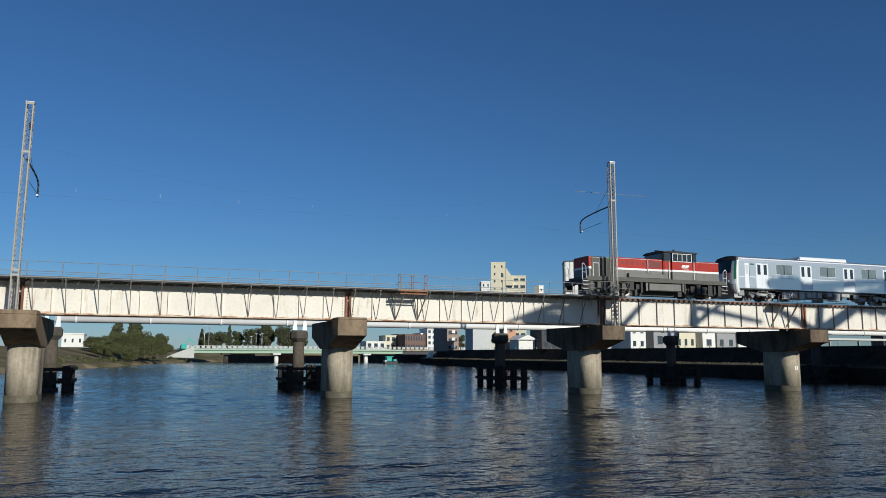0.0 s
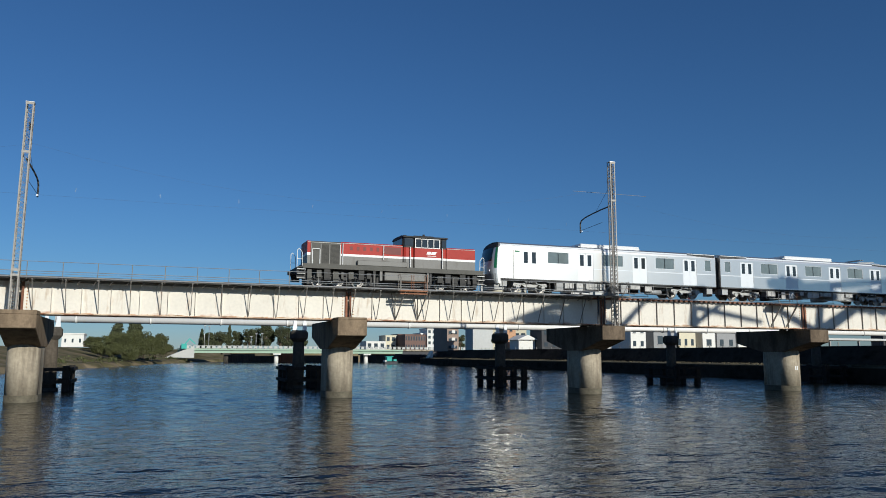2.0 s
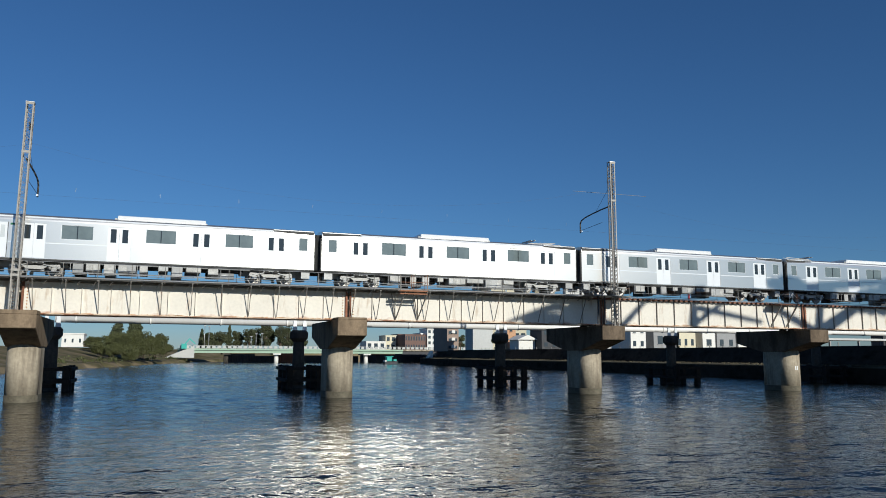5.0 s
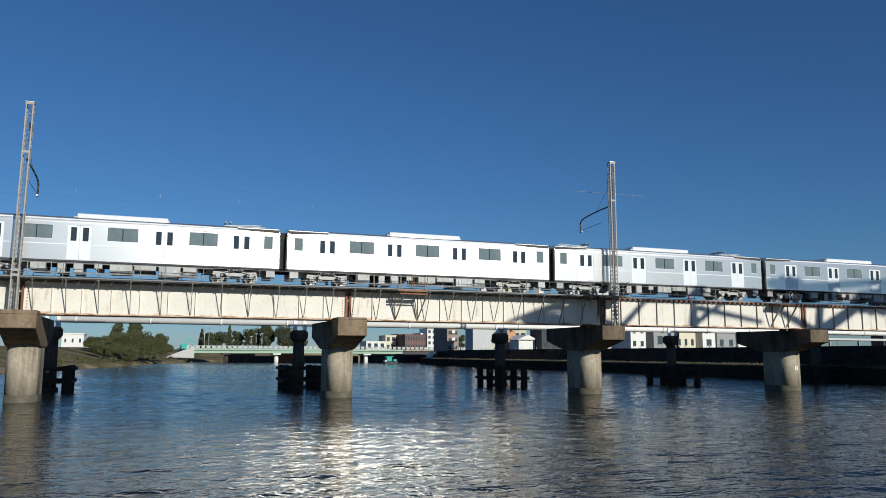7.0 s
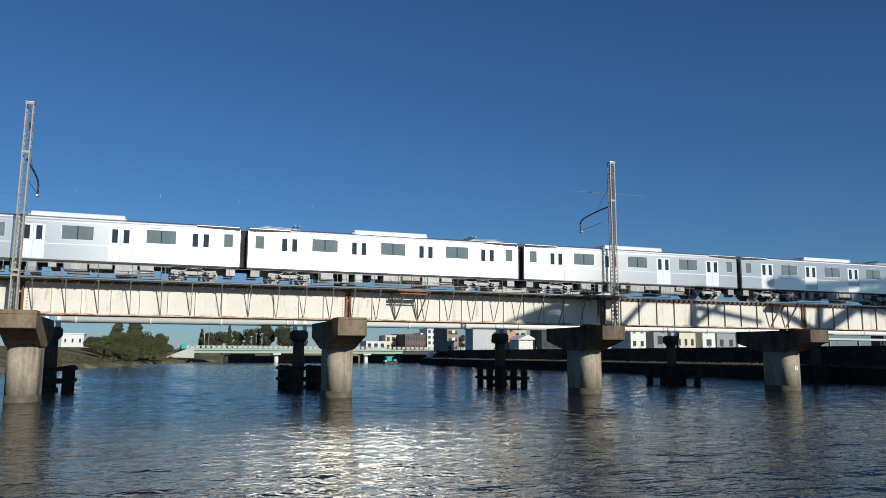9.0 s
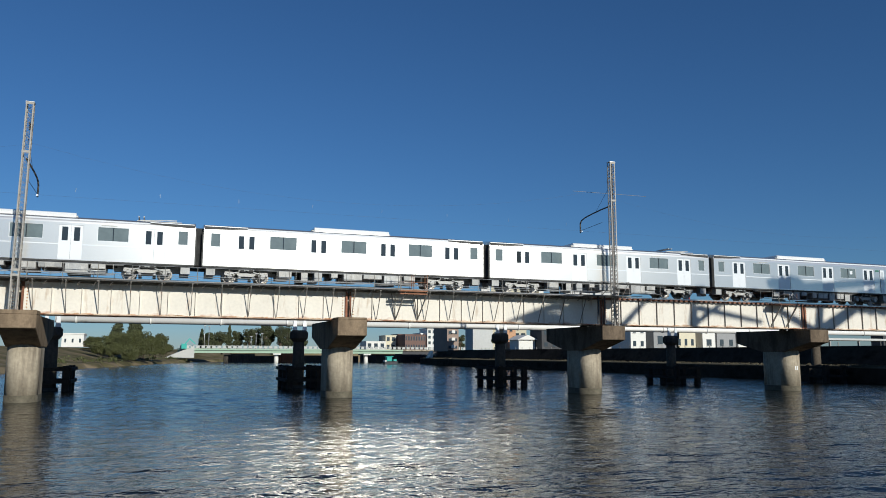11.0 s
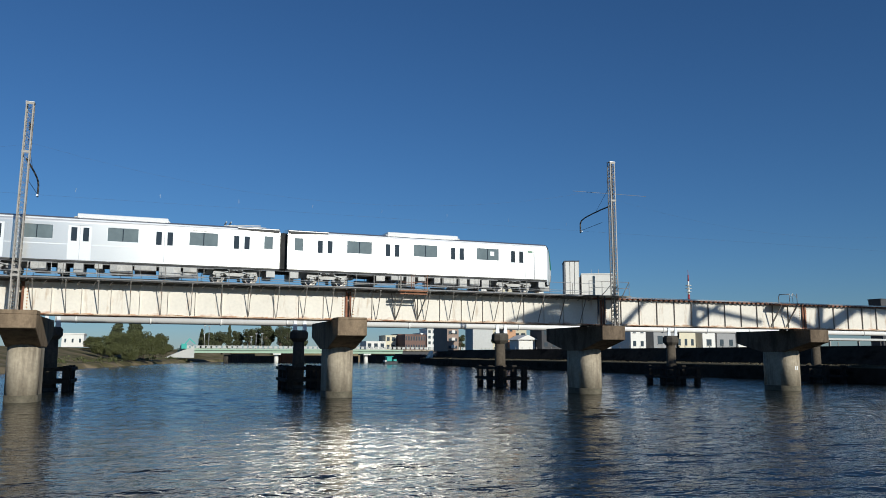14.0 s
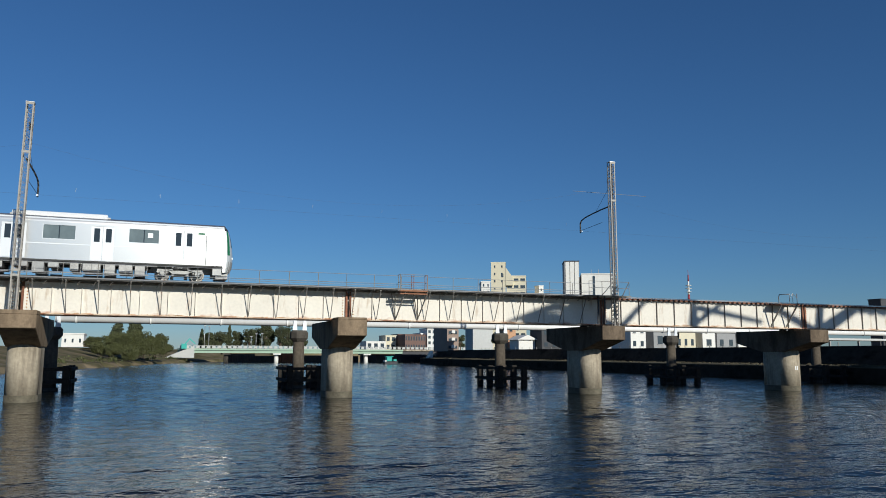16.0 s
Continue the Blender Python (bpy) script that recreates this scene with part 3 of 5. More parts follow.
def build_mast(x, label, lean=0.0, side=0.0):
    """Square lattice mast on the end of a pier cap, with a bent cantilever over the track."""
    y, z0, z1, a = 50.62, 5.12, 17.72, 0.22
    m = thing("catenary_mast", (x, y, z0), label, "lattice mast", "masts of the overhead line")
    m.rotation_euler = (0, radians(lean), 0)
    H = z1 - z0
    part("base_plate", boxes((-0.32, 0.32, -0.32, 0.32, 0.0, 0.03)), "steel_grey", m)
    for sx in (-1, 1):
        for sy in (-1, 1):
            bm = bmesh.new()
            box(bm, sx * a - 0.006 * sx, sx * a - 0.075 * sx, sy * a, sy * (a - 0.012), 0.03, H)
            box(bm, sx * a, sx * (a - 0.012), sy * a - 0.006 * sy, sy * a - 0.075 * sy, 0.031, H - 0.001)
            part("corner_angle", bm, "pole", m)
    step, n = 0.30, int(H / 0.30)
    for face in range(4):
        bm = bmesh.new()
        for i in range(n):
            z = 0.1 + i * step
            s = 1 if i % 2 else -1
            for s2 in (s, -s):
                p, q = (s2 * (a - 0.02), z), (-s2 * (a - 0.02), z + step)
                off = (a - 0.02 - (0.008 if s2 == s else 0.0)) * (1 if face % 2 else -1)
                if face < 2:
                    bar(bm, (p[0], off, p[1]), (q[0], off, q[1]), 0.045, 0.008)
                else:
                    bar(bm, (off, p[0], p[1]), (off, q[0], q[1]), 0.045, 0.008)
        part("lacing", bm, "pole", m, "crossed lacing bars")
    for z in (H - 0.05, 2.6, 2.3, 9.6):
        part("batten_plate", boxes((-a - 0.01, a + 0.01, -a - 0.012, -a - 0.002, z - 0.1, z + 0.04)), "pole", m)
    part("cap_plate", boxes((-a - 0.02, a + 0.02, -a - 0.02, a + 0.02, H, H + 0.03)), "galv", m)
    bm = bmesh.new()
    zt = 14.35 - z0
    pts = [(side * u, a + 3.73 * v, zt - w) for u, v, w in ((0, 0, 0), (0.3, 0.3, 0.12), (0.6, 0.6, 0.28), (0.82, 0.83, 0.44), (0.94, 0.95, 0.60), (1.0, 1.0, 0.85), (1.0, 1.0, 1.25), (1.0, 1.0, 1.6))]
    path_tube(bm, pts, 0.055, 8)
    part("cantilever", bm, "dark_steel", m, "dark bent tube arm")
    bm = bmesh.new()
    tube(bm, (-0.05, a, 15.85 - z0), (side * 0.5, 2.0, zt - 0.22), 0.012, n=5)
    tube(bm, (side, 3.9, zt - 1.42), (side * 0.3, 1.2, zt - 1.15), 0.018, n=6)
    part("stay", bm, "wire", m)
    bm = bmesh.new()
    for k in range(4):
        tube(bm, (side, 3.7 + 0.05 * k, zt - 1.5), (side, 3.74 + 0.05 * k, zt - 1.5), 0.06, n=10)
    part("insulator", bm, "train_white", m, "white ribbed insulator")
    bm = bmesh.new()
    tube(bm, (0.0, a, 16.6 - z0), (0.0, a + 0.3, 16.5 - z0), 0.04, n=6)
    tube(bm, (0.0, a + 0.3, 16.5 - z0), (0.0, a + 0.34, 16.2 - z0), 0.05, n=6)
    part("feeder_bracket", bm, "dark_steel", m)
    return m


def build_wires():
    w = thing("overhead_line", (0, 52.85, 12.6), "thin contact wire and messenger wire with droppers", "overhead wire")
    bm = bmesh.new()
    tube(bm, (-30, 0, 0), (75, 0, 0), 0.0035, n=5)
    part("contact_wire", bm, "wire", w)
    bm = bmesh.new()
    spans = [(-27.0, -7.5), (-7.5, 32.1), (32.1, 75.0)]
    for a, b in spans:
        pts = []
        for i in range(13):
            u = i / 12
            pts.append((a + (b - a) * u, 0, 3.2 - 4 * 2.35 * u * (1 - u) * min(1, (b - a) / 40)))
        path_tube(bm, pts, 0.003, 5)
    part("messenger_wire", bm, "wire", w)
    # only the glinting bit of each dropper, added as a short bright tube
    first, x = None, -4.95
    while x < 31:
        bm = bmesh.new()
        tube(bm, (0, 0, 0.34), (0, 0, 0.58), 0.010, n=5)
        if first is None:
            first = part("dropper", bm, "galv", w, "short bright piece standing in for a glint", at=(x, 0, 0))
        else:
            bm.free()
            again("dropper", first, w, (x, 0, 0))
        x += 4.97
    # sun glint on the messenger wire, added as a thicker bright tube
    bm = bmesh.new()
    tube(bm, (30.5, 0, 3.16), (37.3, 0, 3.22), 0.016, n=6)
    part("wire_splice", bm, "galv", w, "thicker bright length standing in for a sun glint")
    return w


def build_approaches():
    """Abutments and grassed embankments that carry the line on at both ends."""
    for name, x0, x1 in (("embankment_west", -170.0, -47.2), ("embankment_east", 74.0, 195.0)):
        bm = bmesh.new()
        prism(bm, [(43.0, -1.6), (50.2, RZ - 0.28), (55.5, RZ - 0.28), (63.0, -1.6)], x0, x1)
        solo(name, bm, "earth", "grassed railway embankment with ballast on top", "embankment", kind="structure")
    for x in (-47.9, 72.4):
        a = thing("bridge_abutment", (x, 54.4, 0), "plain concrete abutment at the end of the bridge", "abutment")
        bm = boxes((-0.2 if x > 0 else -0.6, 1.58 if x > 0 else 0.62, -4.2, 4.2, -1.6, 5.1))
        part("wall", bm, "concrete", a)


def build_pipe():
    py, pz = 69.0, 5.62
    p = thing("water_pipe", (0, py, pz), "long white water pipe on slim piers", "pipe")
    bm = bmesh.new()
    tube(bm, (-7.3, 0, 0), (110, 0, 0), 0.28, n=24)
    part("pipe", bm, "pipe", p)
    first = None
    for i in range(18):
        if first is None:
            bm = bmesh.new()
            tube(bm, (-0.05, 0, 0), (0.05, 0, 0), 0.33, n=24)
            first = part("flange", bm, "pipe", p, at=(-5.8, 0, 0))
        else:
            again("flange", first, p, (-5.8 + i * 5.6, 0, 0))
    part("catwalk", boxes((-6.5, 110, 0.35, 0.9, -0.1, -0.04)), "galv", p)
    for i, x in enumerate((-7.45, 12.1, 31.5, 51.2, 70.9)):
        s = thing("pipe_pier", (x, py, 0), "slim dark concrete pier with white pipe saddles", "pier", "slim piers under the pipe")
        bm = bmesh.new()
        tube(bm, (0, 0, -1.6), (0, 0, 4.1), 0.56, 0.48, n=16)
        tube(bm, (0, 0, -1.6), (0, 0, 0.22), 0.74, 0.70, n=16)
        part("shaft", bm, "concrete_old", s, "weathered dark concrete shaft")
        bm = bmesh.new()
        ring = []
        for z, r in ((4.0, 0.50), (4.3, 0.74), (4.8, 0.74), (4.99, 0.58)):
            ring.append([bm.verts.new((r * cx, r * cy, z)) for cx, cy in ((-1, -.45), (-.45, -1), (.45, -1), (1, -.45), (1, .45), (.45, 1), (-.45, 1), (-1, .45))])
        for a, b in zip(ring, ring[1:]):
            for k in range(8):
                bm.faces.new((a[k], a[(k + 1) % 8], b[(k + 1) % 8], b[k]))
        bm.faces.new(ring[0][::-1])
        bm.faces.new(ring[-1])
        part("head", bm, "concrete_dark", s, "dark flared pier head")
        for dx in (-0.42, 0.42):
            bm = bmesh.new()
            prism(bm, [(dx - 0.2, 4.99), (dx + 0.2, 4.99), (dx + 0.12, 5.84), (dx - 0.12, 5.84)], -0.37, -0.30, axis="y")
            part("saddle", bm, "train_white", s, "white steel pipe saddle")
        build_fender(x + 0.15, py)


def build_fender(x, y):
    """Piles and walings standing in the water round a slim pier."""
    f = thing("pier_fender", (x, y, 0), "dark timber fender frame standing in the water", "fender", "fenders round the slim piers")
    W, L = 1.25, 2.3
    first = None
    for px_ in (-W, W):
        for k in range(3):
            py_ = -L + 2 * L * k / 2
            if first is None:
                bm = bmesh.new()
                box(bm, -0.25, 0.25, -0.25, 0.25, -1.6, 1.95)
                bevel(bm, 0.04)
                first = part("fender_post", bm, "fender", f, at=(px_, py_, 0))
            else:
                again("fender_post", first, f, (px_, py_, 0))
    for z in (0.75, 1.7):
        for sx in (-1, 1):
            bm = boxes((sx * (W + 0.255), sx * (W + 0.4), -L - 0.35, L + 0.35, z - 0.13, z + 0.13))
            part("waling", bm, "fender", f)
        for sy in (-1, 1):
            part("waling", boxes((-W - 0.2, W + 0.2, sy * (L + 0.255), sy * (L + 0.4), z - 0.12, z + 0.12)), "fender", f)


# ---------------------------------------------------------------- train
def holed_wall(bm, x0, x1, z0, z1, holes, y, depth, out):
    """A wall in the x-z plane at y with rectangular openings and reveals that go in by depth."""
    xs = sorted({x0, x1, *(h[0] for h in holes), *(h[1] for h in holes)})
    zs = sorted({z0, z1, *(h[2] for h in holes), *(h[3] for h in holes)})
    vs = {}

    def v(x, yy, z):
        k = (round(x, 4), round(yy, 4), round(z, 4))
        if k not in vs:
            vs[k] = bm.verts.new(k)
        return vs[k]
    for xa, xb in zip(xs, xs[1:]):
        for za, zb in zip(zs, zs[1:]):
            cx, cz = (xa + xb) / 2, (za + zb) / 2
            if not any(h[0] < cx < h[1] and h[2] < cz < h[3] for h in holes):
                bm.faces.new((v(xa, y, za), v(xb, y, za), v(xb, y, zb), v(xa, y, zb)))
    yi = y - out * depth
    for a, b, c, d in holes:
        for p, q in (((a, c), (b, c)), ((b, c), (b, d)), ((b, d), (a, d)), ((a, d), (a, c))):
            bm.faces.new((v(p[0], y, p[1]), v(q[0], y, q[1]), v(q[0], yi, q[1]), v(p[0], yi, p[1])))


DOORS = (-7.15, -2.42, 2.42, 7.15)
WINDOWS = ((-4.78, 0.89), (0.0, 0.90), (4.78, 0.89))
BZ0, BZ1 = 1.02, 3.30
HALF = 1.39


def wheelset(parent, x, z=0.43, r=0.43, material="wheel"):
    bm = bmesh.new()
    n = 28
    for sy in (-1, 1):
        prof = [(0.08, 0.0), (0.12, 0.03), (r - 0.10, 0.0), (r - 0.07, -0.03), (r, -0.03), (r - 0.003, 0.07), (r + 0.028, 0.08), (r + 0.02, 0.11), (r - 0.08, 0.11)]
        rings = []
        for rr, d in prof:
            yy = sy * (0.60 - d)
            rings.append([bm.verts.new((rr * math.cos(2 * math.pi * i / n), yy, rr * math.sin(2 * math.pi * i / n))) for i in range(n)])
        for a, b in zip(rings, rings[1:]):
            for i in range(n):
                bm.faces.new((a[i], a[(i + 1) % n], b[(i + 1) % n], b[i]))
        bm.faces.new(rings[0])
    tube(bm, (0, -0.68, 0), (0, 0.68, 0), 0.08, n=10)
    ws = part("wheelset", bm, material, parent, "steel wheels on an axle", at=(x, 0, z))
    return ws


def bogie(parent, x, axles=(-1.05, 1.05), r=0.43, material="bogie"):
    lo, hi = min(axles), max(axles)
    for sy in (-1, 1):
        bm = bmesh.new()
        y0 = sy * 0.98
        prism(bm, [(lo - 0.35, 0.52), (lo - 0.1, 0.62), (lo + 0.4, 0.60), (-0.45, 0.44), (0.45, 0.44), (hi - 0.4, 0.60), (hi + 0.1, 0.62), (hi + 0.35, 0.52),
                   (hi + 0.3, 0.74), (0.6, 0.70), (0.4, 0.66), (-0.4, 0.66), (-0.6, 0.70), (lo - 0.3, 0.74)], y0 - 0.07, y0 + 0.07, axis="y")
        for a in axles:
            tube(bm, (a, y0 - 0.16, r), (a, y0 + 0.16, r), 0.15, n=12)
            for d in (-0.24, 0.24):
                tube(bm, (a + d, y0, 0.44), (a + d, y0, 0.66), 0.085, n=8)
        if sy < 0:
            bg_ = part("bogie", bm, material, parent, at=(x, 0, 0))
        else:
            part("side_frame", bm, material, bg_)
    for sy in (-1, 1):
        for dx in (-0.28, 0.28):
            bm = bmesh.new()
            tube(bm, (dx, sy * 0.98, 0.71), (dx, sy * 0.98, 0.95), 0.24, n=14)
            part("air_spring", bm, "dark_steel", bg_)
    for sy in (-1, 1):
        bm = bmesh.new()
        bar(bm, (lo - 0.3, sy * 1.12, 0.50), (0.0, sy * 1.12, 0.84), 0.06)
        bar(bm, (hi + 0.3, sy * 1.12, 0.50), (0.0, sy * 1.12, 0.84), 0.06)
        bar(bm, (-0.5, sy * 1.14, 0.86), (0.5, sy * 1.14, 0.86), 0.09)
        tube(bm, (lo + 0.52, sy * 1.06, 0.36), (lo + 0.72, sy * 1.06, 0.36), 0.1, n=8)
        tube(bm, (hi - 0.72, sy * 1.06, 0.36), (hi - 0.52, sy * 1.06, 0.36), 0.1, n=8)
        part("damper", bm, "box_grey" if material == "bogie" else "dark_steel", bg_)
    for a in axles:
        wheelset(bg_, a, r, r)
    return bg_


def roof_profile(z1=BZ1):
    half = [(HALF, z1), (HALF - 0.015, z1 + 0.15), (HALF - 0.08, z1 + 0.27), (HALF - 0.22, z1 + 0.37), (HALF - 0.6, z1 + 0.44), (0.0, z1 + 0.50)]
    return [(-y, z) for y, z in half] + [(y, z) for y, z in half[-2::-1]]


def build_car(cab):
    """A brushed metal commuter car; with cab its -x end is a raked driving front. Origin on the rail under the car's middle."""
    c = thing("train_car", (0, 0, 0), "brushed silver commuter train car with white doors" if not cab else
              "silver commuter driving car with raked grey and dark green front", "train car", "cars of the commuter train")
    xl, xr = (-9.52 if cab else -9.72), 9.72
    off = 0.05 if cab else 0.12
    doors = [d + off for d in DOORS]
    windows = [(a + off, w) for a, w in WINDOWS]
    holes = []
    for dx in doors:
        holes.append((dx - 0.66, dx + 0.66, BZ0 + 0.06, 3.16))
    for wx, w in windows:
        holes.append((wx - w, wx + w, 2.26, 3.14))
    ends = [8.98] if cab else [-8.98, 8.98]
    for wx in ends:
        holes.append((wx - 0.30, wx + 0.30, 2.26, 3.14))
    for s in (-1, 1):
        bm = bmesh.new()
        holed_wall(bm, xl, xr, BZ0, BZ1, holes, s * HALF, 0.05, s)
        part("side_wall", bm, "stainless", c)
    # roof with shoulders, floor pan, ends
    bm = bmesh.new()
    pr = roof_profile()
    a = [bm.verts.new((xl, *p)) for p in pr]
    b = [bm.verts.new((xr, *p)) for p in pr]
    for i in range(len(pr) - 1):
        bm.faces.new((a[i], a[i + 1], b[i + 1], b[i])).smooth = True
    part("roof", bm, "stainless", c)
    part("floor_pan", boxes((xl, xr, -HALF + 0.01, HALF - 0.01, BZ0 - 0.10, BZ0 - 0.001)), "dark_steel", c)
    for x in ([xr] if cab else [xl, xr]):
        bm = bmesh.new()
        vs = [bm.verts.new((x, *p)) for p in pr] + [bm.verts.new((x, HALF, BZ0)), bm.verts.new((x, -HALF, BZ0))]
        bm.faces.new(vs)
        part("end_wall", bm, "stainless", c)
    part("inner_lining", boxes((xl + 0.2, xr - 0.05, -HALF + 0.12, HALF - 0.12, BZ0 + 0.01, BZ1 + 0.1)), "dark_steel", c)
    # doors: two leaves with a pane each, windows with frames
    leaf = pane = None
    for s in (-1, 1):
        for dx in doors:
            for q in (-1, 1):
                at = (dx + q * 0.332, s * (HALF - 0.035), 0)
                if leaf is None:
                    bm = bmesh.new()
                    holed_wall(bm, -0.327, 0.327, BZ0 + 0.06, 3.16, [(-0.165, 0.165, 2.20, 3.04)], -0.012, 0.03, -1)
                    holed_wall(bm, -0.327, 0.327, BZ0 + 0.06, 3.16, [(-0.165, 0.165, 2.20, 3.04)], 0.012, 0.03, 1)
                    leaf = part("door_leaf", bm, "train_white", c, "white sliding door leaf", at=at)
                    pane = part("door_pane", boxes((-0.165, 0.165, -0.008, 0.008, 2.20, 3.04)), "window_dark", leaf)
                else:
                    lf = again("door_leaf", leaf, c, at)
                    lf["label"] = "white sliding door leaf"
                    again("door_pane", pane, lf, (0, 0, 0))
        for wx, w in [*windows, *((e, 0.30) for e in ends)]:
            y = s * (HALF - 0.045)
            wn_ = part("window", boxes((-w, w, -0.006, 0.006, 2.26, 3.14)), "window", c, "grey tinted window", at=(wx, y, 0))
            bm = bmesh.new()
            d = s * 0.012
            for bx in ((-w, w, 2.26, 2.285), (-w, w, 3.115, 3.14), (-w, -w + 0.025, 2.285, 3.115), (w - 0.025, w, 2.285, 3.115)):
                box(bm, bx[0], bx[1], min(d, 2.6 * d), max(d, 2.6 * d), bx[2], bx[3])
            part("frame", bm, "train_white", wn_)
            if w > 0.5:
                part("mullion", boxes((-0.028, 0.028, min(d, 2.6 * d), max(d, 2.6 * d), 2.286, 3.114)), "window_dark", wn_)
        # belt line below the windows, sill shadow line
        segs, x = [], xl
        for dx in doors:
            segs.append((x, dx - 0.67))
            x = dx + 0.67
        segs.append((x, xr))
        bm = bmesh.new()
        for p, q in segs:
            y = s * HALF
            box(bm, p, q, min(y, y + s * 0.006), max(y, y + s * 0.006), 1.95, 2.01)
        part("belt_line", bm, "train_white", c, "white line under the windows")
        bm = bmesh.new()
        y = s * (HALF - 0.02)
        prism(bm, [(y, 3.46), (y + s * 0.016, 3.46), (y - s * 0.034, 3.56), (y - s * 0.07, 3.56)], xl if cab else -7.0, 7.0)
        part("cantrail", bm, "train_white", c, "white line along the roof edge")
        if cab:
            y = s * HALF
            part("route_sign", boxes((-8.35, -7.95, min(y, y + s * 0.01), max(y, y + s * 0.01), 2.98, 3.1)), "green_band", c, "small dark side sign")
    # roof: air conditioner, dark notched ends, vents
    bm = bmesh.new()
    prism(bm, [(-0.95, 3.70), (-1.0, 3.92), (-0.90, 3.99), (0.90, 3.99), (1.0, 3.92), (0.95, 3.70)], -2.55, 2.72)
    bevel(bm, 0.03)
    part("air_conditioner", bm, "train_white", c, "white roof air conditioner")
    part("unit_base", boxes((-2.72, 2.82, -0.9, 0.9, 3.68, 3.80)), "bogie", c, "grey base of the air conditioner")
    part("centre_sill", boxes((-5.2, 5.2, -0.6, 0.6, 0.74, BZ0 - 0.101)), "dark_steel", c)
    for e in ([1] if cab else [-1, 1]):
        for s in (-1, 1):
            bm = bmesh.new()
            y = s * (HALF - 0.03)
            pts = [(e * 7.0, 3.555), (e * 7.9, 3.43), (e * 9.66, 3.36), (e * 9.66, 3.56)]
            prism(bm, pts, y - 0.045, y + 0.045, axis="y")
            part("roof_recess", bm, "dark_steel", c, "dark notch in the roof shoulder")
        bm = bmesh.new()
        box(bm, min(e * 7.0, e * 9.66), max(e * 7.0, e * 9.66), -HALF + 0.0, HALF - 0.0, 3.565, 3.61)
        part("roof_step", bm, "train_white", c, "thin white roof edge plate")
    for s in (-1, 1):
        part("side_vent", boxes((4.2, 5.1, min(s * HALF, s * (HALF + 0.008)), max(s * HALF, s * (HALF + 0.008)), 3.20, 3.26)), "bogie", c)
    # cable trough and air pipes along the middle of the underframe
    part("cable_trough", boxes((-5.0, 5.0, 0.7, 0.9, 0.78, BZ0 - 0.101)), "bogie", c)
    for e in (-1, 1):
        part("bolster_beam", boxes((min(e * 5.0, e * 9.3), max(e * 5.0, e * 9.3), -0.36, 0.36, 0.58, BZ0 - 0.101)), "bogie", c)
    for s in (-1, 1):
        bm = bmesh.new()
        tube(bm, (-5.6, s * 1.18, 0.86), (5.6, s * 1.18, 0.86), 0.05, n=8)
        part("air_pipe", bm, "box_grey", c)
    # underfloor boxes
    rnd = random.Random(4 if cab else 9)
    x = -4.9
    while x < 4.8:
        w = rnd.uniform(0.5, 1.5)
        if x + w > 4.9:
            break
        z0 = rnd.choice((0.22, 0.28, 0.40, 0.56))
        m_ = rnd.choice(("box_grey", "bogie", "box_grey", "dark_steel"))
        for s in (-1, 1):
            bm = boxes((x, x + w - 0.1, min(s * 0.55, s * 1.27), max(s * 0.55, s * 1.27), z0, BZ0 - 0.101))
            bevel(bm, 0.02)
            ub = part("underfloor_box", bm, m_, c)
            k = max(1, int(w / 0.45))
            for q in range(k):
                a0, a1 = x + (w - 0.1) * q / k + 0.03, x + (w - 0.1) * (q + 1) / k - 0.03
                y0, y1 = min(s * 1.271, s * 1.29), max(s * 1.271, s * 1.29)
                if a1 - a0 > 0.12:
                    part("box_cover", boxes((a0, a1, y0, y1, z0 + 0.05, BZ0 - 0.19)), rnd.choice(("box_grey", "bogie", "bogie", "box_grey")), ub)
        if rnd.random() < 0.4:
            bm = bmesh.new()
            tube(bm, (x, -1.2, 0.3), (x + w, -1.2, 0.3), 0.05, n=8)
            part("air_pipe", bm, "box_grey", c)
        x += w + rnd.choice((0.0, 0.05, 0.1, 0.3, 0.5))
    for s in (-1, 1):
        bm = bmesh.new()
        tube(bm, (-5.1, s * 1.3, 0.25), (5.1, s * 1.3, 0.25), 0.022, n=6)
        for k in range(9):
            tube(bm, (-5.0 + k * 1.25, s * 1.3, 0.25), (-5.0 + k * 1.25, s * 1.28, BZ0 - 0.1), 0.018, n=5)
        part("brake_pipe", bm, "bogie", c)
    bm = bmesh.new()
    tube(bm, (3.2, -0.95, 0.42), (4.6, -0.95, 0.42), 0.2, n=14)
    part("air_tank", bm, "box_grey", c)
    for e in (-9.2, 9.2):
        for s in (-1, 1):
            part("end_box", boxes((e - 0.28, e + 0.28, min(s * 0.7, s * 1.2), max(s * 0.7, s * 1.2), 0.42, BZ0 - 0.101)), "box_grey", c)
    bogie(c, -6.95)
    bogie(c, 6.95)
    # coupler and gangway
    for e in ([1] if cab else [-1, 1]):
        bm = bmesh.new()
        fold = [(9.722 + k * 0.031, 1.0 if k % 2 else 0.93) for k in range(9)]
        ring = [(e * a, -b) for a, b in fold] + [(e * a, b) for a, b in fold[::-1]]
        lo, hi = [bm.verts.new((a, b, 1.05)) for a, b in ring], [bm.verts.new((a, b, 3.46)) for a, b in ring]
        for k in range(len(ring)):
            bm.faces.new((lo[k], lo[(k + 1) % len(ring)], hi[(k + 1) % len(ring)], hi[k]))
        bm.faces.new(lo[::-1])
        bm.faces.new(hi)
        part("gangway", bm, "gangway", c, "grey ribbed gangway bellows")
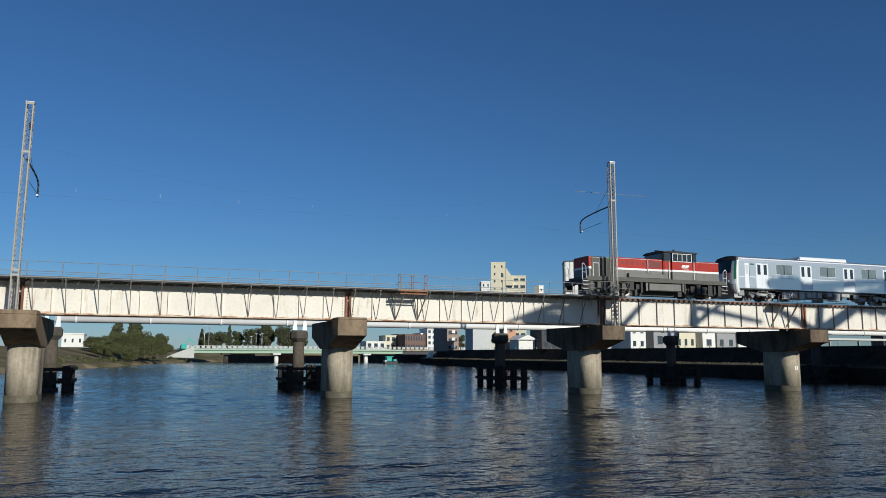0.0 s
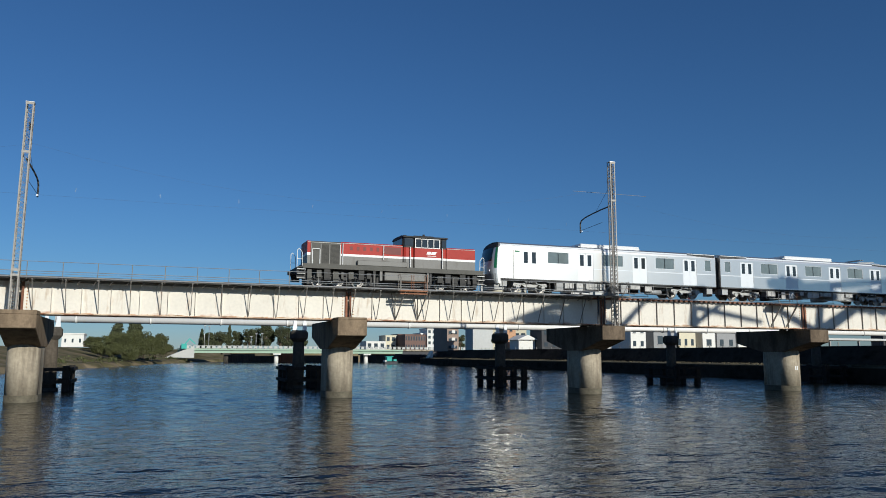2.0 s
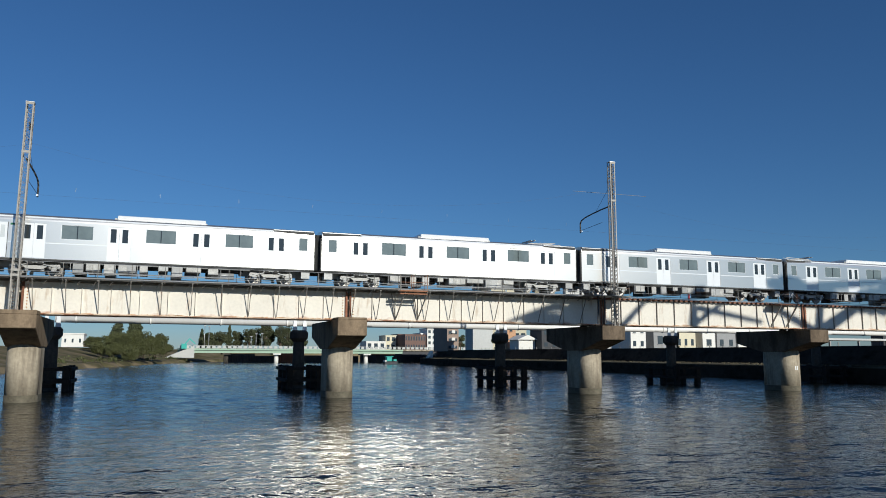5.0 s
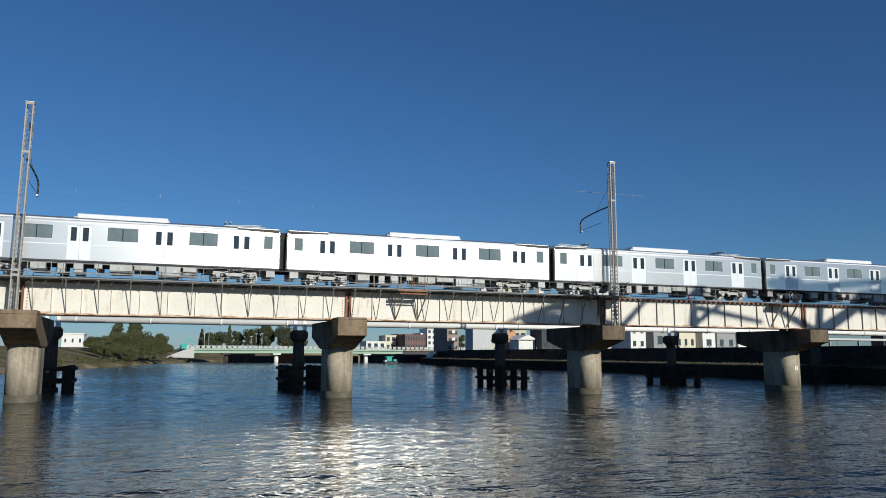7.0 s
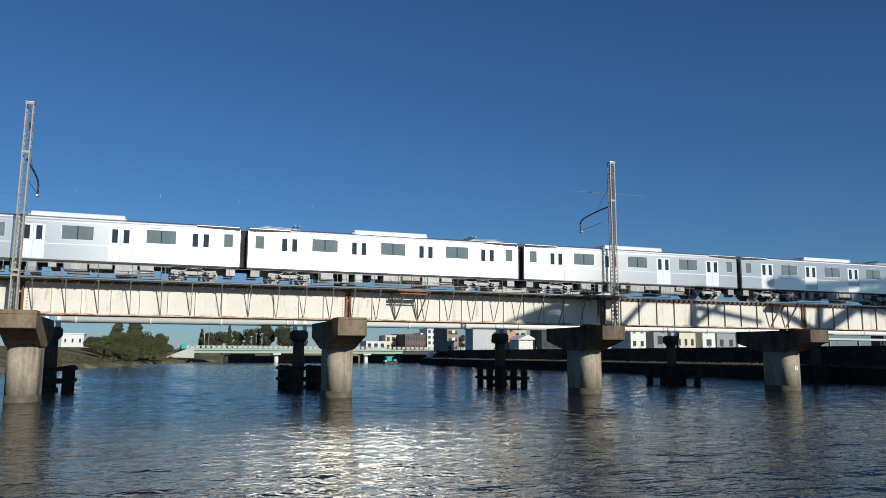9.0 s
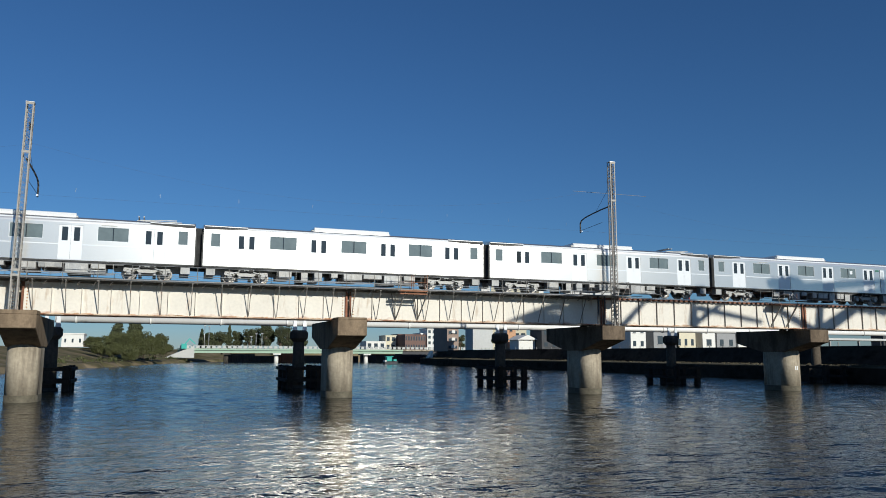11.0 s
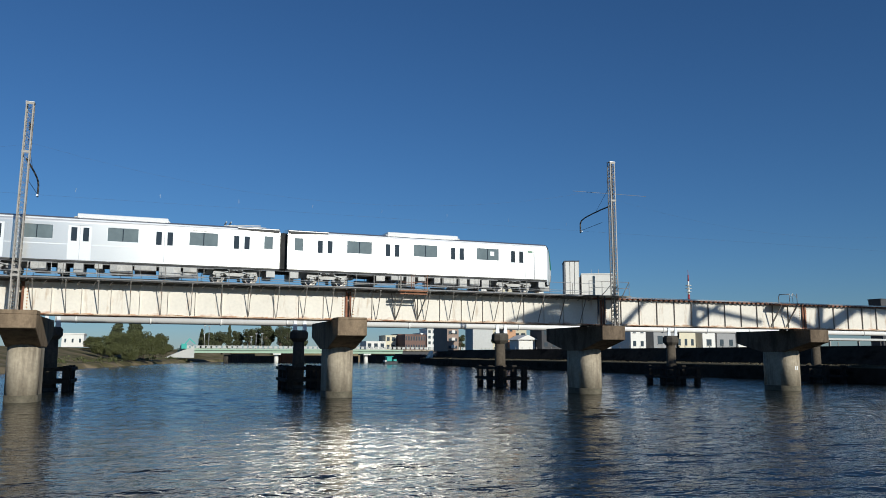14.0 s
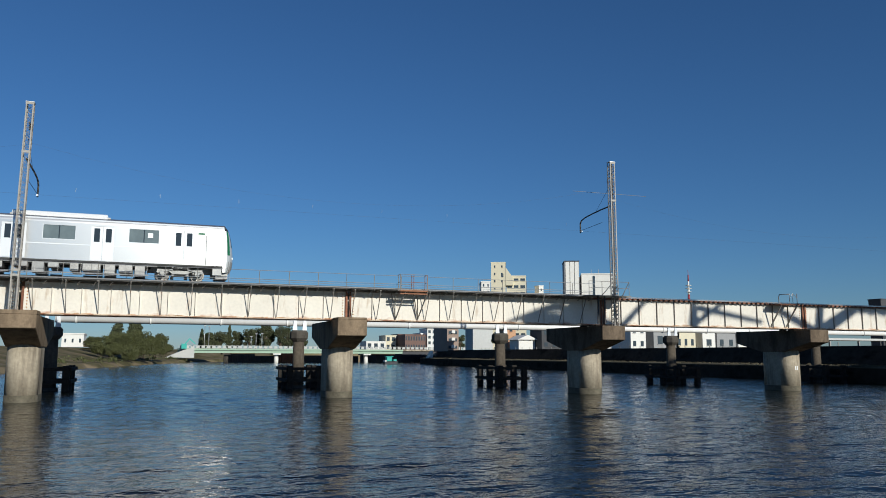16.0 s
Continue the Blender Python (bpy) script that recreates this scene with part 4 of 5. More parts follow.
        bm = boxes((min(e * 9.722, e * 9.80), max(e * 9.722, e * 9.80), -HALF + 0.05, -HALF + 0.12, 1.0, 3.2))
        part("end_bar", bm, "dark_steel", c)
    for e in (-1, 1):
        bm = bmesh.new()
        tube(bm, (e * 8.6, 0, 0.85), (e * 9.98, 0, 0.85), 0.1, n=8)
        part("coupler", bm, "dark_steel", c)
    if cab:
        build_cab_front(c, xl)
    return c


def build_cab_front(c, xl):
    """Raked and rounded driving end: skin, black mask with windscreen, green side edge, skirt, lights."""
    rows = [(0.62, 0.46), (0.80, 0.58), (0.96, 0.65), (1.35, 0.70), (1.75, 0.70), (2.30, 0.64), (2.75, 0.56), (3.10, 0.46), (3.30, 0.38), (3.50, 0.25), (3.68, 0.06)]
    ncol = 14

    def at(z, reach, u, grow=0.0):
        edge = HALF if z <= BZ1 else HALF - max(0.0, z - BZ1 - 0.08) ** 1.6 * 1.6
        y = math.sin(u * math.pi / 2) * edge
        k = abs(math.cos(u * math.pi / 2)) ** 0.62
        return (xl - (reach + grow) * k, y * (1 + grow * 0.3), z)

    def sheet(name, r, us, material, label, grow):
        bm = bmesh.new()
        grid = [[bm.verts.new(at(z, reach, u, grow)) for u in us] for z, reach in r]
        for a, b in zip(grid, grid[1:]):
            for i in range(len(us) - 1):
                bm.faces.new((a[i], a[i + 1], b[i + 1], b[i])).smooth = True
        part(name, bm, material, c, label)
    full = [-1 + 2 * i / ncol for i in range(ncol + 1)]
    sheet("front_skin", rows, full, "front_film", "green-grey front shell", 0.0)
    for s in (-1, 1):
        sheet("front_cheek", [r for r in rows if r[0] < 3.35], [s * 0.90, s * 0.95, s * 1.0], "stainless", "silver corner of the front", 0.004)
    sheet("front_apron", [r for r in rows if r[0] < 1.4], [-0.95 + 1.9 * i / 10 for i in range(11)], "box_grey", "pale grey lower apron", 0.008)
    inner = [-0.5 + 1.0 * i / 12 for i in range(13)]
    sheet("front_mask", [r for r in rows if 2.2 < r[0] < 3.55], inner, "black_mask", "glossy dark green front mask", 0.012)
    sheet("front_visor", [r for r in rows if r[0] > 3.2], [-0.97 + 1.94 * i / 12 for i in range(13)], "rubber", "black upper edge of the front", 0.016)
    for s in (-1, 1):
        sheet("front_stripe", [r for r in rows if 1.7 < r[0] < 3.35], [s * 0.70, s * 0.78, s * 0.86], "green_band", "green stripe beside the mask", 0.014)
    for s in (-1, 1):
        bm = bmesh.new()
        box(bm, xl - 0.66, xl - 0.56, s * 0.72 - 0.14, s * 0.72 + 0.14, 1.52, 1.66)
        bevel(bm, 0.02)
        part("headlight", bm, "train_white", c, "small headlight cluster")
        y = s * HALF
        part("crew_door", boxes((-8.95, -8.50, min(y, y + s * 0.012), max(y, y + s * 0.012), 1.05, 3.12)), "train_white", c, "white crew door")
        part("crew_door_gap", boxes((-8.48, -8.45, min(y, y + s * 0.008), max(y, y + s * 0.016), 1.05, 3.14)), "dark_steel", c)
        # pane takes the pale film colour in place of a bright reflection
        part("crew_pane", boxes((-8.84, -8.61, min(y + s * 0.0125, y + s * 0.016), max(y + s * 0.0125, y + s * 0.016), 2.22, 2.95)), "front_film", c)
    part("snow_plough", boxes((xl - 0.35, xl + 0.4, -1.1, 1.1, 0.24, 0.60)), "bogie", c)


def build_locomotive():
    """Centre-cab diesel shunter: long hood, cab towards the rear, short hood, five axles. It runs towards -x."""
    L = thing("diesel_locomotive", (0, 0, 0), "red and grey diesel locomotive with a white band and dark cab", "locomotive")
    part("frame", boxes((-6.55, 6.45, -1.38, 1.38, 1.16, 1.47)), "loco_grille", L, "dark running board frame")
    hw = 1.16
    # long hood in three bands
    def hood(x0, x1, z0, z1, material, name, label="", top=False, w=hw):
        bm = bmesh.new()
        if top:
            prism(bm, [(-w, z0), (-w, z1 - 0.12), (-w + 0.12, z1), (w - 0.12, z1), (w, z1 - 0.12), (w, z0)], x0, x1)
        else:
            box(bm, x0, x1, -w, w, z0, z1)
        return part(name, bm, material, L, label)
    hood(-6.05, -3.98, 1.471, 3.04, "loco_grille", "radiator_section", "dusty dark louvred radiator section", True, hw + 0.02)
    hood(-6.27, -6.052, 1.471, 2.10, "loco_grey", "hood_front", "grey front of the hood")
    hood(-6.27, -6.052, 2.10, 3.05, "loco_red", "hood_front", "red front of the hood", True)
    part("front_band", boxes((-6.29, -6.05, -hw - 0.012, hw + 0.012, 2.06, 2.24)), "loco_white", L)
    hood(-3.978, 0.419, 1.471, 2.09, "loco_grey", "hood_side", "grey lower hood")
    hood(-3.978, 0.419, 2.24, 3.07, "loco_red", "hood_side", "red upper hood with doors", True)
    part("white_band", boxes((-3.979, 0.419, -hw - 0.012, hw + 0.012, 2.09, 2.24)), "loco_white", L, "white band")
    hood(3.722, 5.92, 1.471, 2.09, "loco_grey", "hood_side", "grey lower hood")
    hood(3.722, 5.92, 2.24, 3.05, "loco_red", "hood_side", "red upper hood with doors", True)
    part("white_band", boxes((3.722, 5.93, -hw - 0.012, hw + 0.012, 2.09, 2.24)), "loco_white", L, "white band")
    for s in (-1, 1):
        y = s * (hw + 0.025)
        # grille frames and louvres on the radiator section
        for x in (-6.0, -5.35, -4.75, -4.02):
            part("grille_frame", boxes((x - 0.03, x + 0.03, y - 0.015, y + 0.015, 1.49, 2.86)), "box_grey" if x == -4.02 else "loco_grey", L)
        bm = bmesh.new()
        for i in range(22):
            z = 1.56 + i * 0.058
            box(bm, -5.3, -4.06, y - 0.012, y + 0.012, z, z + 0.02)
        part("louvre", bm, "loco_black", L)
        bm = bmesh.new()
        path_tube(bm, [(-5.92, s * (hw + 0.05), 1.5), (-5.92, s * (hw + 0.05), 2.5), (-5.42, s * (hw + 0.05), 2.5), (-5.42, s * (hw + 0.05), 1.5)], 0.03, 6)
        part("door_frame", bm, "rail_white", L, "pale door outline")
        for x, z1 in ((-3.86, 2.98), (-0.98, 2.98)):
            bm = bmesh.new()
            tube(bm, (x, s * (hw + 0.09), 1.50 if x != -0.98 else 1.95), (x, s * (hw + 0.09), z1), 0.03, n=6)
            part("grab_rail", bm, "rail_white", L, "white grab rail")
        # small hood openings, doors and long box on the running board
        for i in range(6):
            x = -3.35 + i * 0.47
            part("hood_vent", boxes((x, x + 0.2, min(s * hw, s * (hw + 0.008)), max(s * hw, s * (hw + 0.008)), 2.52, 2.78)), "loco_dark_red", L)
        part("hood_door", boxes((-0.9, 0.30, min(s * hw, s * (hw + 0.012)), max(s * hw, s * (hw + 0.012)), 2.36, 2.86)), "loco_dark_red", L)
        for x in (3.95, 4.9):
            part("hood_door", boxes((x, x + 0.75, min(s * hw, s * (hw + 0.01)), max(s * hw, s * (hw + 0.01)), 2.36, 2.84)), "loco_red", L)
        bm = boxes((-2.85, 0.72, min(s * 1.17, s * 1.42), max(s * 1.17, s * 1.42), 1.472, 1.84))
        bevel(bm, 0.03)
        part("side_box", bm, "loco_grey", L, "long grey box on the running board")
        # handrails and steps at both ends
        for e in (-1, 1):
            xe = -6.95 if e < 0 else 6.55
            bm = bmesh.new()
            path_tube(bm, [(xe, s * 1.32, 1.05), (xe, s * 1.32, 2.35), (xe - e * 0.12, s * 1.32, 2.45), (xe - e * 0.32, s * 1.32, 2.2), (xe - e * 0.35, s * 1.32, 1.3)], 0.022, 6)
            tube(bm, (xe, s * 1.32, 1.75), (xe - e * 0.34, s * 1.32, 1.75), 0.02, n=6)
            part("handrail", bm, "rail_white", L, "white end handrail")
            for k, z in enumerate((0.45, 0.75, 1.05)):
                part("step", boxes((min(xe, xe - e * 0.55), max(xe, xe - e * 0.55), s * 1.28 - 0.15, s * 1.28 + 0.15, z, z + 0.04)), "rail_white" if z > 1 else "bogie", L)
            bm = boxes((min(xe, xe - e * 0.6), max(xe, xe - e * 0.6), s * 1.14 - 0.02, s * 1.14 + 0.02, 0.42, 1.2))
            part("step_plate", bm, "dark_steel", L)
    for e in (-1, 1):
        xe = -6.9 if e < 0 else 6.5
        part("buffer_beam", boxes((xe - 0.08, xe + 0.08, -1.35, 1.35, 0.82, 1.2)), "loco_black", L)
        bm = bmesh.new()
        tube(bm, (xe, 0, 0.88), (xe + e * 0.45, 0, 0.88), 0.13, n=8)
        part("coupler", bm, "dark_steel", L)
        part("end_platform", boxes((min(xe, e * 6.2), max(xe, e * 6.2), -1.36, 1.36, 1.2, 1.26)), "dark_steel", L)
    # cab
    win = [(1.33 + i * 0.455, 1.33 + i * 0.455 + 0.385, 2.94, 3.52) for i in range(4)]
    for s in (-1, 1):
        bm = bmesh.new()
        holed_wall(bm, 1.25, 3.20, 2.88, 3.62, win, s * 1.36, 0.05, s)
        part("cab_side", bm, "loco_black", L, "black upper cab side with four windows")
        y = s * 1.36
        part("cab_panel", boxes((1.25, 3.20, min(y, y - s * 0.3), max(y, y - s * 0.3), 2.24, 2.879)), "loco_red", L, "red cab side panel")
    for s in (-1, 1):
        y = s * 1.36
        bm = bmesh.new()
        for a, b, z0, z1 in win:
            for d in ((a - 0.05, b + 0.05, z0 - 0.05, z0), (a - 0.05, b + 0.05, z1, z1 + 0.04), (a - 0.05, a, z0, z1), (b, b + 0.05, z0, z1)):
                box(bm, d[0], d[1], min(y, y + s * 0.02), max(y, y + s * 0.02), d[2], d[3])
        part("window_frame", bm, "loco_white", L, "white window frames")
        for a, b, z0, z1 in win:
            part("pane", boxes((a, b, y - s * 0.04 - 0.005, y - s * 0.04 + 0.005, z0, z1)), "window_dark", L)
        part("cab_lower", boxes((1.25, 3.20, min(y, y - s * 0.3), max(y, y - s * 0.3), 1.471, 2.09)), "loco_grey", L, "grey lower cab")
        part("white_band", boxes((1.24, 3.21, min(y + s * 0.008, y - s * 0.3), max(y + s * 0.008, y - s * 0.3), 2.09, 2.24)), "loco_white", L)
        # plain emblem bars on the cab side
        bm = bmesh.new()
        prism(bm, [(2.12, 2.46), (2.42, 2.46), (2.50, 2.66), (2.20, 2.66)], min(y, y + s * 0.006), max(y, y + s * 0.006), axis="y")
        prism(bm, [(2.46, 2.46), (2.78, 2.46), (2.90, 2.66), (2.54, 2.66)], min(y, y + s * 0.006), max(y, y + s * 0.006), axis="y")
        box(bm, 2.2, 2.85, min(y, y + s * 0.006), max(y, y + s * 0.006), 2.34, 2.38)
        part("emblem", bm, "loco_white", L, "white emblem bars")
        for gx in (0.92, 3.32):
            bm = bmesh.new()
            tube(bm, (gx, s * 1.39, 1.5), (gx, s * 1.39, 2.95), 0.03, n=6)
            part("grab_rail", bm, "rail_white", L)
    # rounded dark corners above the belt, painted panels below
    for xa, xb in ((0.42, 1.248), (3.202, 3.72)):
        for z0, z1, m_ in ((2.90, 3.66, "loco_black"), (2.24, 2.899, "loco_red"), (2.09, 2.239, "loco_white"), (1.47, 2.089, "loco_grey")):
            bm = bmesh.new()
            w0 = 1.30
            ring = [(xa, -w0 + 0.2), (xa + 0.06, -w0 + 0.06), (xa + 0.2, -w0), (xb - 0.2, -w0), (xb - 0.06, -w0 + 0.06), (xb, -w0 + 0.2)]
            ring = ring + [(a, -b) for a, b in ring[::-1]]
            lo, hi = [bm.verts.new((a, b, z0)) for a, b in ring], [bm.verts.new((a, b, z1)) for a, b in ring]
            for k in range(len(ring)):
                bm.faces.new((lo[k], lo[(k + 1) % len(ring)], hi[(k + 1) % len(ring)], hi[k]))
            bm.faces.new(lo[::-1])
            bm.faces.new(hi)
            part("cab_end", bm, m_, L, "dark rounded cab end" if m_ == "loco_black" else "")
        for sy in (-1, 1):
            yy = sy * 1.302
            part("corner_pane", boxes((xa + 0.09, xb - 0.09, min(yy, yy + sy * 0.008), max(yy, yy + sy * 0.008), 3.02, 3.54)), "window_dark", L)
    bm = boxes((0.38, 0.419, -1.12, 1.12, 3.10, 3.58))
    bevel(bm, 0.03)
    part("cab_end_window", bm, "window_dark", L)
    part("cab_inside", boxes((1.26, 3.19, -1.05, 1.05, 2.3, 3.6)), "dark_steel", L)
    bm = bmesh.new()
    prism(bm, [(-1.40, 3.62), (-1.36, 3.70), (-0.9, 3.80), (0.9, 3.80), (1.36, 3.70), (1.40, 3.62)], 0.40, 3.74)
    part("cab_roof", bm, "loco_black", L, "dark domed cab roof")
    bm = bmesh.new()
    tube(bm, (1.0, 0.3, 3.8), (1.0, 0.3, 4.0), 0.16, n=10)
    tube(bm, (2.3, -0.2, 3.8), (2.3, -0.2, 4.05), 0.09, n=8)
    tube(bm, (1.4, -0.6, 3.86), (2.9, -0.6, 3.86), 0.03, n=6)
    part("exhaust_stack", bm, "loco_black", L)
    for x in (-5.6, -4.4, -3.2, 4.6):
        bm = bmesh.new()
        tube(bm, (x, 0, 3.0), (x, 0, 3.13), 0.32 if x < -3.5 else 0.12, n=12)
        part("roof_fan", bm, "loco_black", L)
    # sun glint along the hood bevels, laid on as pale strips
    for s in (-1, 1):
        for xa, xb, zt in ((-6.25, -3.99, 2.93), (-3.97, 0.41, 2.96), (3.73, 5.92, 2.94)):
            yy = s * (hw + 0.012)
            part("hood_edge", boxes((xa, xb, min(yy, yy - s * 0.03), max(yy, yy - s * 0.03), zt, zt + 0.035)), "bogie", L, "pale strip standing in for the glint on the hood bevel")
    part("centre_sill", boxes((-6.3, 6.3, -0.45, 0.45, 0.16, 1.155)), "dark_steel", L)
    rnd = random.Random(3)
    for k in range(22):
        x = -6.2 + k * 0.57 + rnd.uniform(-0.1, 0.1)
        if -1.2 < x < 2.2:
            continue
        w, z0, z1 = rnd.uniform(0.15, 0.42), rnd.uniform(0.24, 0.6), rnd.uniform(0.95, 1.155)
        bm = boxes((x, x + w, -1.3, -1.05, z0, z1))
        part("underframe_box", bm, rnd.choice(("dark_steel", "loco_black", "loco_grille")), L)
    # fuel tank, air tanks, bogies
    bm = boxes((-0.9, 2.15, -1.25, 1.25, 0.52, 1.12))
    bevel(bm, 0.06)
    part("fuel_tank", bm, "loco_grey", L, "grey fuel tank between the bogies")
    for x in (-1.15, 2.3):
        part("tank_hanger", boxes((x - 0.09, x + 0.09, -1.3, -1.1, 0.5, 1.16)), "loco_grey", L)
    bogie(L, -4.05, (-1.4, 0.0, 1.4), 0.43, "dark_steel")
    bogie(L, 4.35, (-0.95, 0.95), 0.43, "dark_steel")
    return L


# distance of the train's mark along the line at t seconds
def train_at(t):
    return -(11.1818 * (t - 7.0) + 0.0305 * (t - 7.0) ** 2)


GAP0 = 7.838          # a coupling's place at 7 s
CAR_MARKS = [GAP0 + 19.945 * (i - 1.5) for i in range(7)]
LOCO_MARK = -39.42
KEYED = []


def build_train():
    loco = build_locomotive()
    KEYED.append((loco, LOCO_MARK, 1))
    lead = build_car(True)
    KEYED.append((lead, CAR_MARKS[0], 1))
    mid = build_car(False)
    KEYED.append((mid, CAR_MARKS[1], 1))
    for mk in CAR_MARKS[2:6]:
        KEYED.append((copy_thing(mid, Matrix.Identity(4)), mk, 1))
    KEYED.append((copy_thing(lead, pose(0, 0, 0, 0, 0, 180)), CAR_MARKS[6], -1))
    tail = KEYED[-1][0]
    part("paper_notice", boxes((-5.25, -4.95, HALF - 0.036, HALF - 0.034, 2.62, 2.92)), "train_white", tail, "white paper notice in the window")
    # folded current collectors on the roofs of some middle cars
    for i in (1, 3, 5):
        car = KEYED[i + 1][0]
        for e in ([1] if i != 3 else [-1, 1]):
            bm = bmesh.new()
            for y in (-0.5, 0.5):
                bar(bm, (e * 6.2, y, 3.80), (e * 8.9, y, 3.80), 0.05)
                bar(bm, (e * 6.4, y, 3.84), (e * 8.6, y * 0.4, 3.98), 0.04)
            bar(bm, (e * 6.3, -0.8, 4.02), (e * 6.3, 0.8, 4.02), 0.07)
            bar(bm, (e * 6.6, -0.8, 4.02), (e * 6.6, 0.8, 4.02), 0.07)
            for x in (6.3, 7.4, 8.7):
                for y in (-0.5, 0.5):
                    tube(bm, (e * x, y, 3.62), (e * x, y, 3.80), 0.06, n=8)
            part("current_collector", bm, "bogie", car, "folded current collector")


# ---------------------------------------------------------------- plants
def leaf_cloud(bm, centre, radii, count, size, rnd):
    """Many small leaf clumps, each a pair of crossed bent blades, scattered in lobes."""
    for _ in range(count):
        while True:
            p = Vector((rnd.uniform(-1, 1), rnd.uniform(-1, 1), rnd.uniform(-1, 1)))
            if 0.25 < p.length < 1.0:
                break
        q = Vector((p.x * radii[0], p.y * radii[1], p.z * radii[2])) + Vector(centre)
        r = Euler((rnd.uniform(0, 6.3), rnd.uniform(0, 6.3), rnd.uniform(0, 6.3))).to_matrix()
        s = size * rnd.uniform(0.6, 1.3)
        a = [bm.verts.new(q + r @ Vector(v)) for v in ((-s, 0, 0), (0, -s * 0.6, s * 0.25), (s, 0, 0), (0, s * 0.6, s * 0.25))]
        bm.faces.new(a)


def build_tree(x, y, z, h, spread, label, rnd, lobes=9, per=160, size=0.35, material="leaf", category="tree", low=0.38, high=0.88, thick=1.0):
    t = thing("tree", (x, y, z), label, category)
    bm = bmesh.new()
    tube(bm, (0, 0, -0.4), (0, 0, h * 0.55), 0.035 * h * 0.6, 0.012 * h, n=8)
    crown = bmesh.new()
    for i in range(lobes):
        a = i * 2.4 + rnd.uniform(-0.3, 0.3)
        k = rnd.uniform(0.35, 1.0)
        c = Vector((math.cos(a) * spread * 0.62 * k, math.sin(a) * spread * 0.62 * k, h * rnd.uniform(low, high)))
        tube(bm, (0, 0, h * rnd.uniform(0.5, 0.9) * low), c, 0.012 * h * thick, 0.004 * h * thick, n=5)
        r = spread * rnd.uniform(0.30, 0.5)
        leaf_cloud(crown, c, (r, r, r * 0.8), per, size, rnd)
    part("trunk", bm, "bark", t)
    part("crown", crown, material, t)
    return t


def build_conifer(x, y, z, h, w, label, rnd, material="leaf_dark"):
    t = thing("conifer", (x, y, z), label, "tree")
    bm = bmesh.new()
    tube(bm, (0, 0, -0.4), (0, 0, h * 0.95), 0.02 * h, 0.004 * h, n=7)
    part("trunk", bm, "bark", t)
    crown = bmesh.new()
    for i in range(16):
        k = i / 15
        r = w * (1 - k) ** 0.8 * rnd.uniform(0.85, 1.15) + 0.25
        leaf_cloud(crown, (rnd.uniform(-.15, .15) * w, rnd.uniform(-.15, .15) * w, h * (0.12 + 0.86 * k)), (r, r, h * 0.07), 190, 0.24, rnd)
    part("crown", crown, material, t)
    return t


# ---------------------------------------------------------------- buildings
def build_house(name, x, y, z, w, d, h, wall, label, category="building", floors=3, cols=4, win=(0.55, 0.5), turn=0.0, flat=True, parapet=0.5, sides="f", rim=None):
    """A block with storeys of real windows on its front (towards -y) and, if asked, its left side, a roof and a parapet."""
    b = thing(name, (x, y, z), label, category)
    b.rotation_euler = (0, 0, radians(turn))
    bm = bmesh.new()
    box(bm, -w / 2, w / 2, 0, d, 0, h)
    part("wall", bm, wall, b)
    if flat:
        part("roof", boxes((-w / 2 - 0.15, w / 2 + 0.15, -0.15, d + 0.15, h, h + parapet)), rim or wall, b)
    else:
        bm = bmesh.new()
        prism(bm, [(-w / 2 - 0.6, h), (w / 2 + 0.6, h), (0, h + parapet)], -0.6, d + 0.6, axis="y")
        part("roof", bm, rim or wall, b)
    if floors and cols:
        fh, cw = h / floors, w / cols
        ww, wh = cw * win[0], fh * win[1]
        pane = sill = None
        for i in range(floors):
            for j in range(cols):
                at = (-w / 2 + cw * (j + 0.5), 0, fh * (i + 0.35))
                if pane is None:
                    pane = part("window", boxes((-ww / 2, ww / 2, -0.03, 0.04, 0, wh)), "pane", b, at=at)
                    sill = part("sill", boxes((-ww / 2 - 0.1, ww / 2 + 0.1, -0.14, 0.0, -0.12, -0.005)), wall, pane)
                else:
                    o = again("window", pane, b, at)
                    again("sill", sill, o, (0, 0, 0))
        if "l" in sides:
            nc = max(1, int(d / cw))
            pl = None
            for i in range(floors):
                for j in range(nc):
                    at = (-w / 2, d / nc * (j + 0.5), fh * (i + 0.35))
                    if pl is None:
                        pl = part("window", boxes((-0.03, 0.04, -ww / 2, ww / 2, 0, wh)), "pane", b, at=at)
                    else:
                        again("window", pl, b, at)
    return b


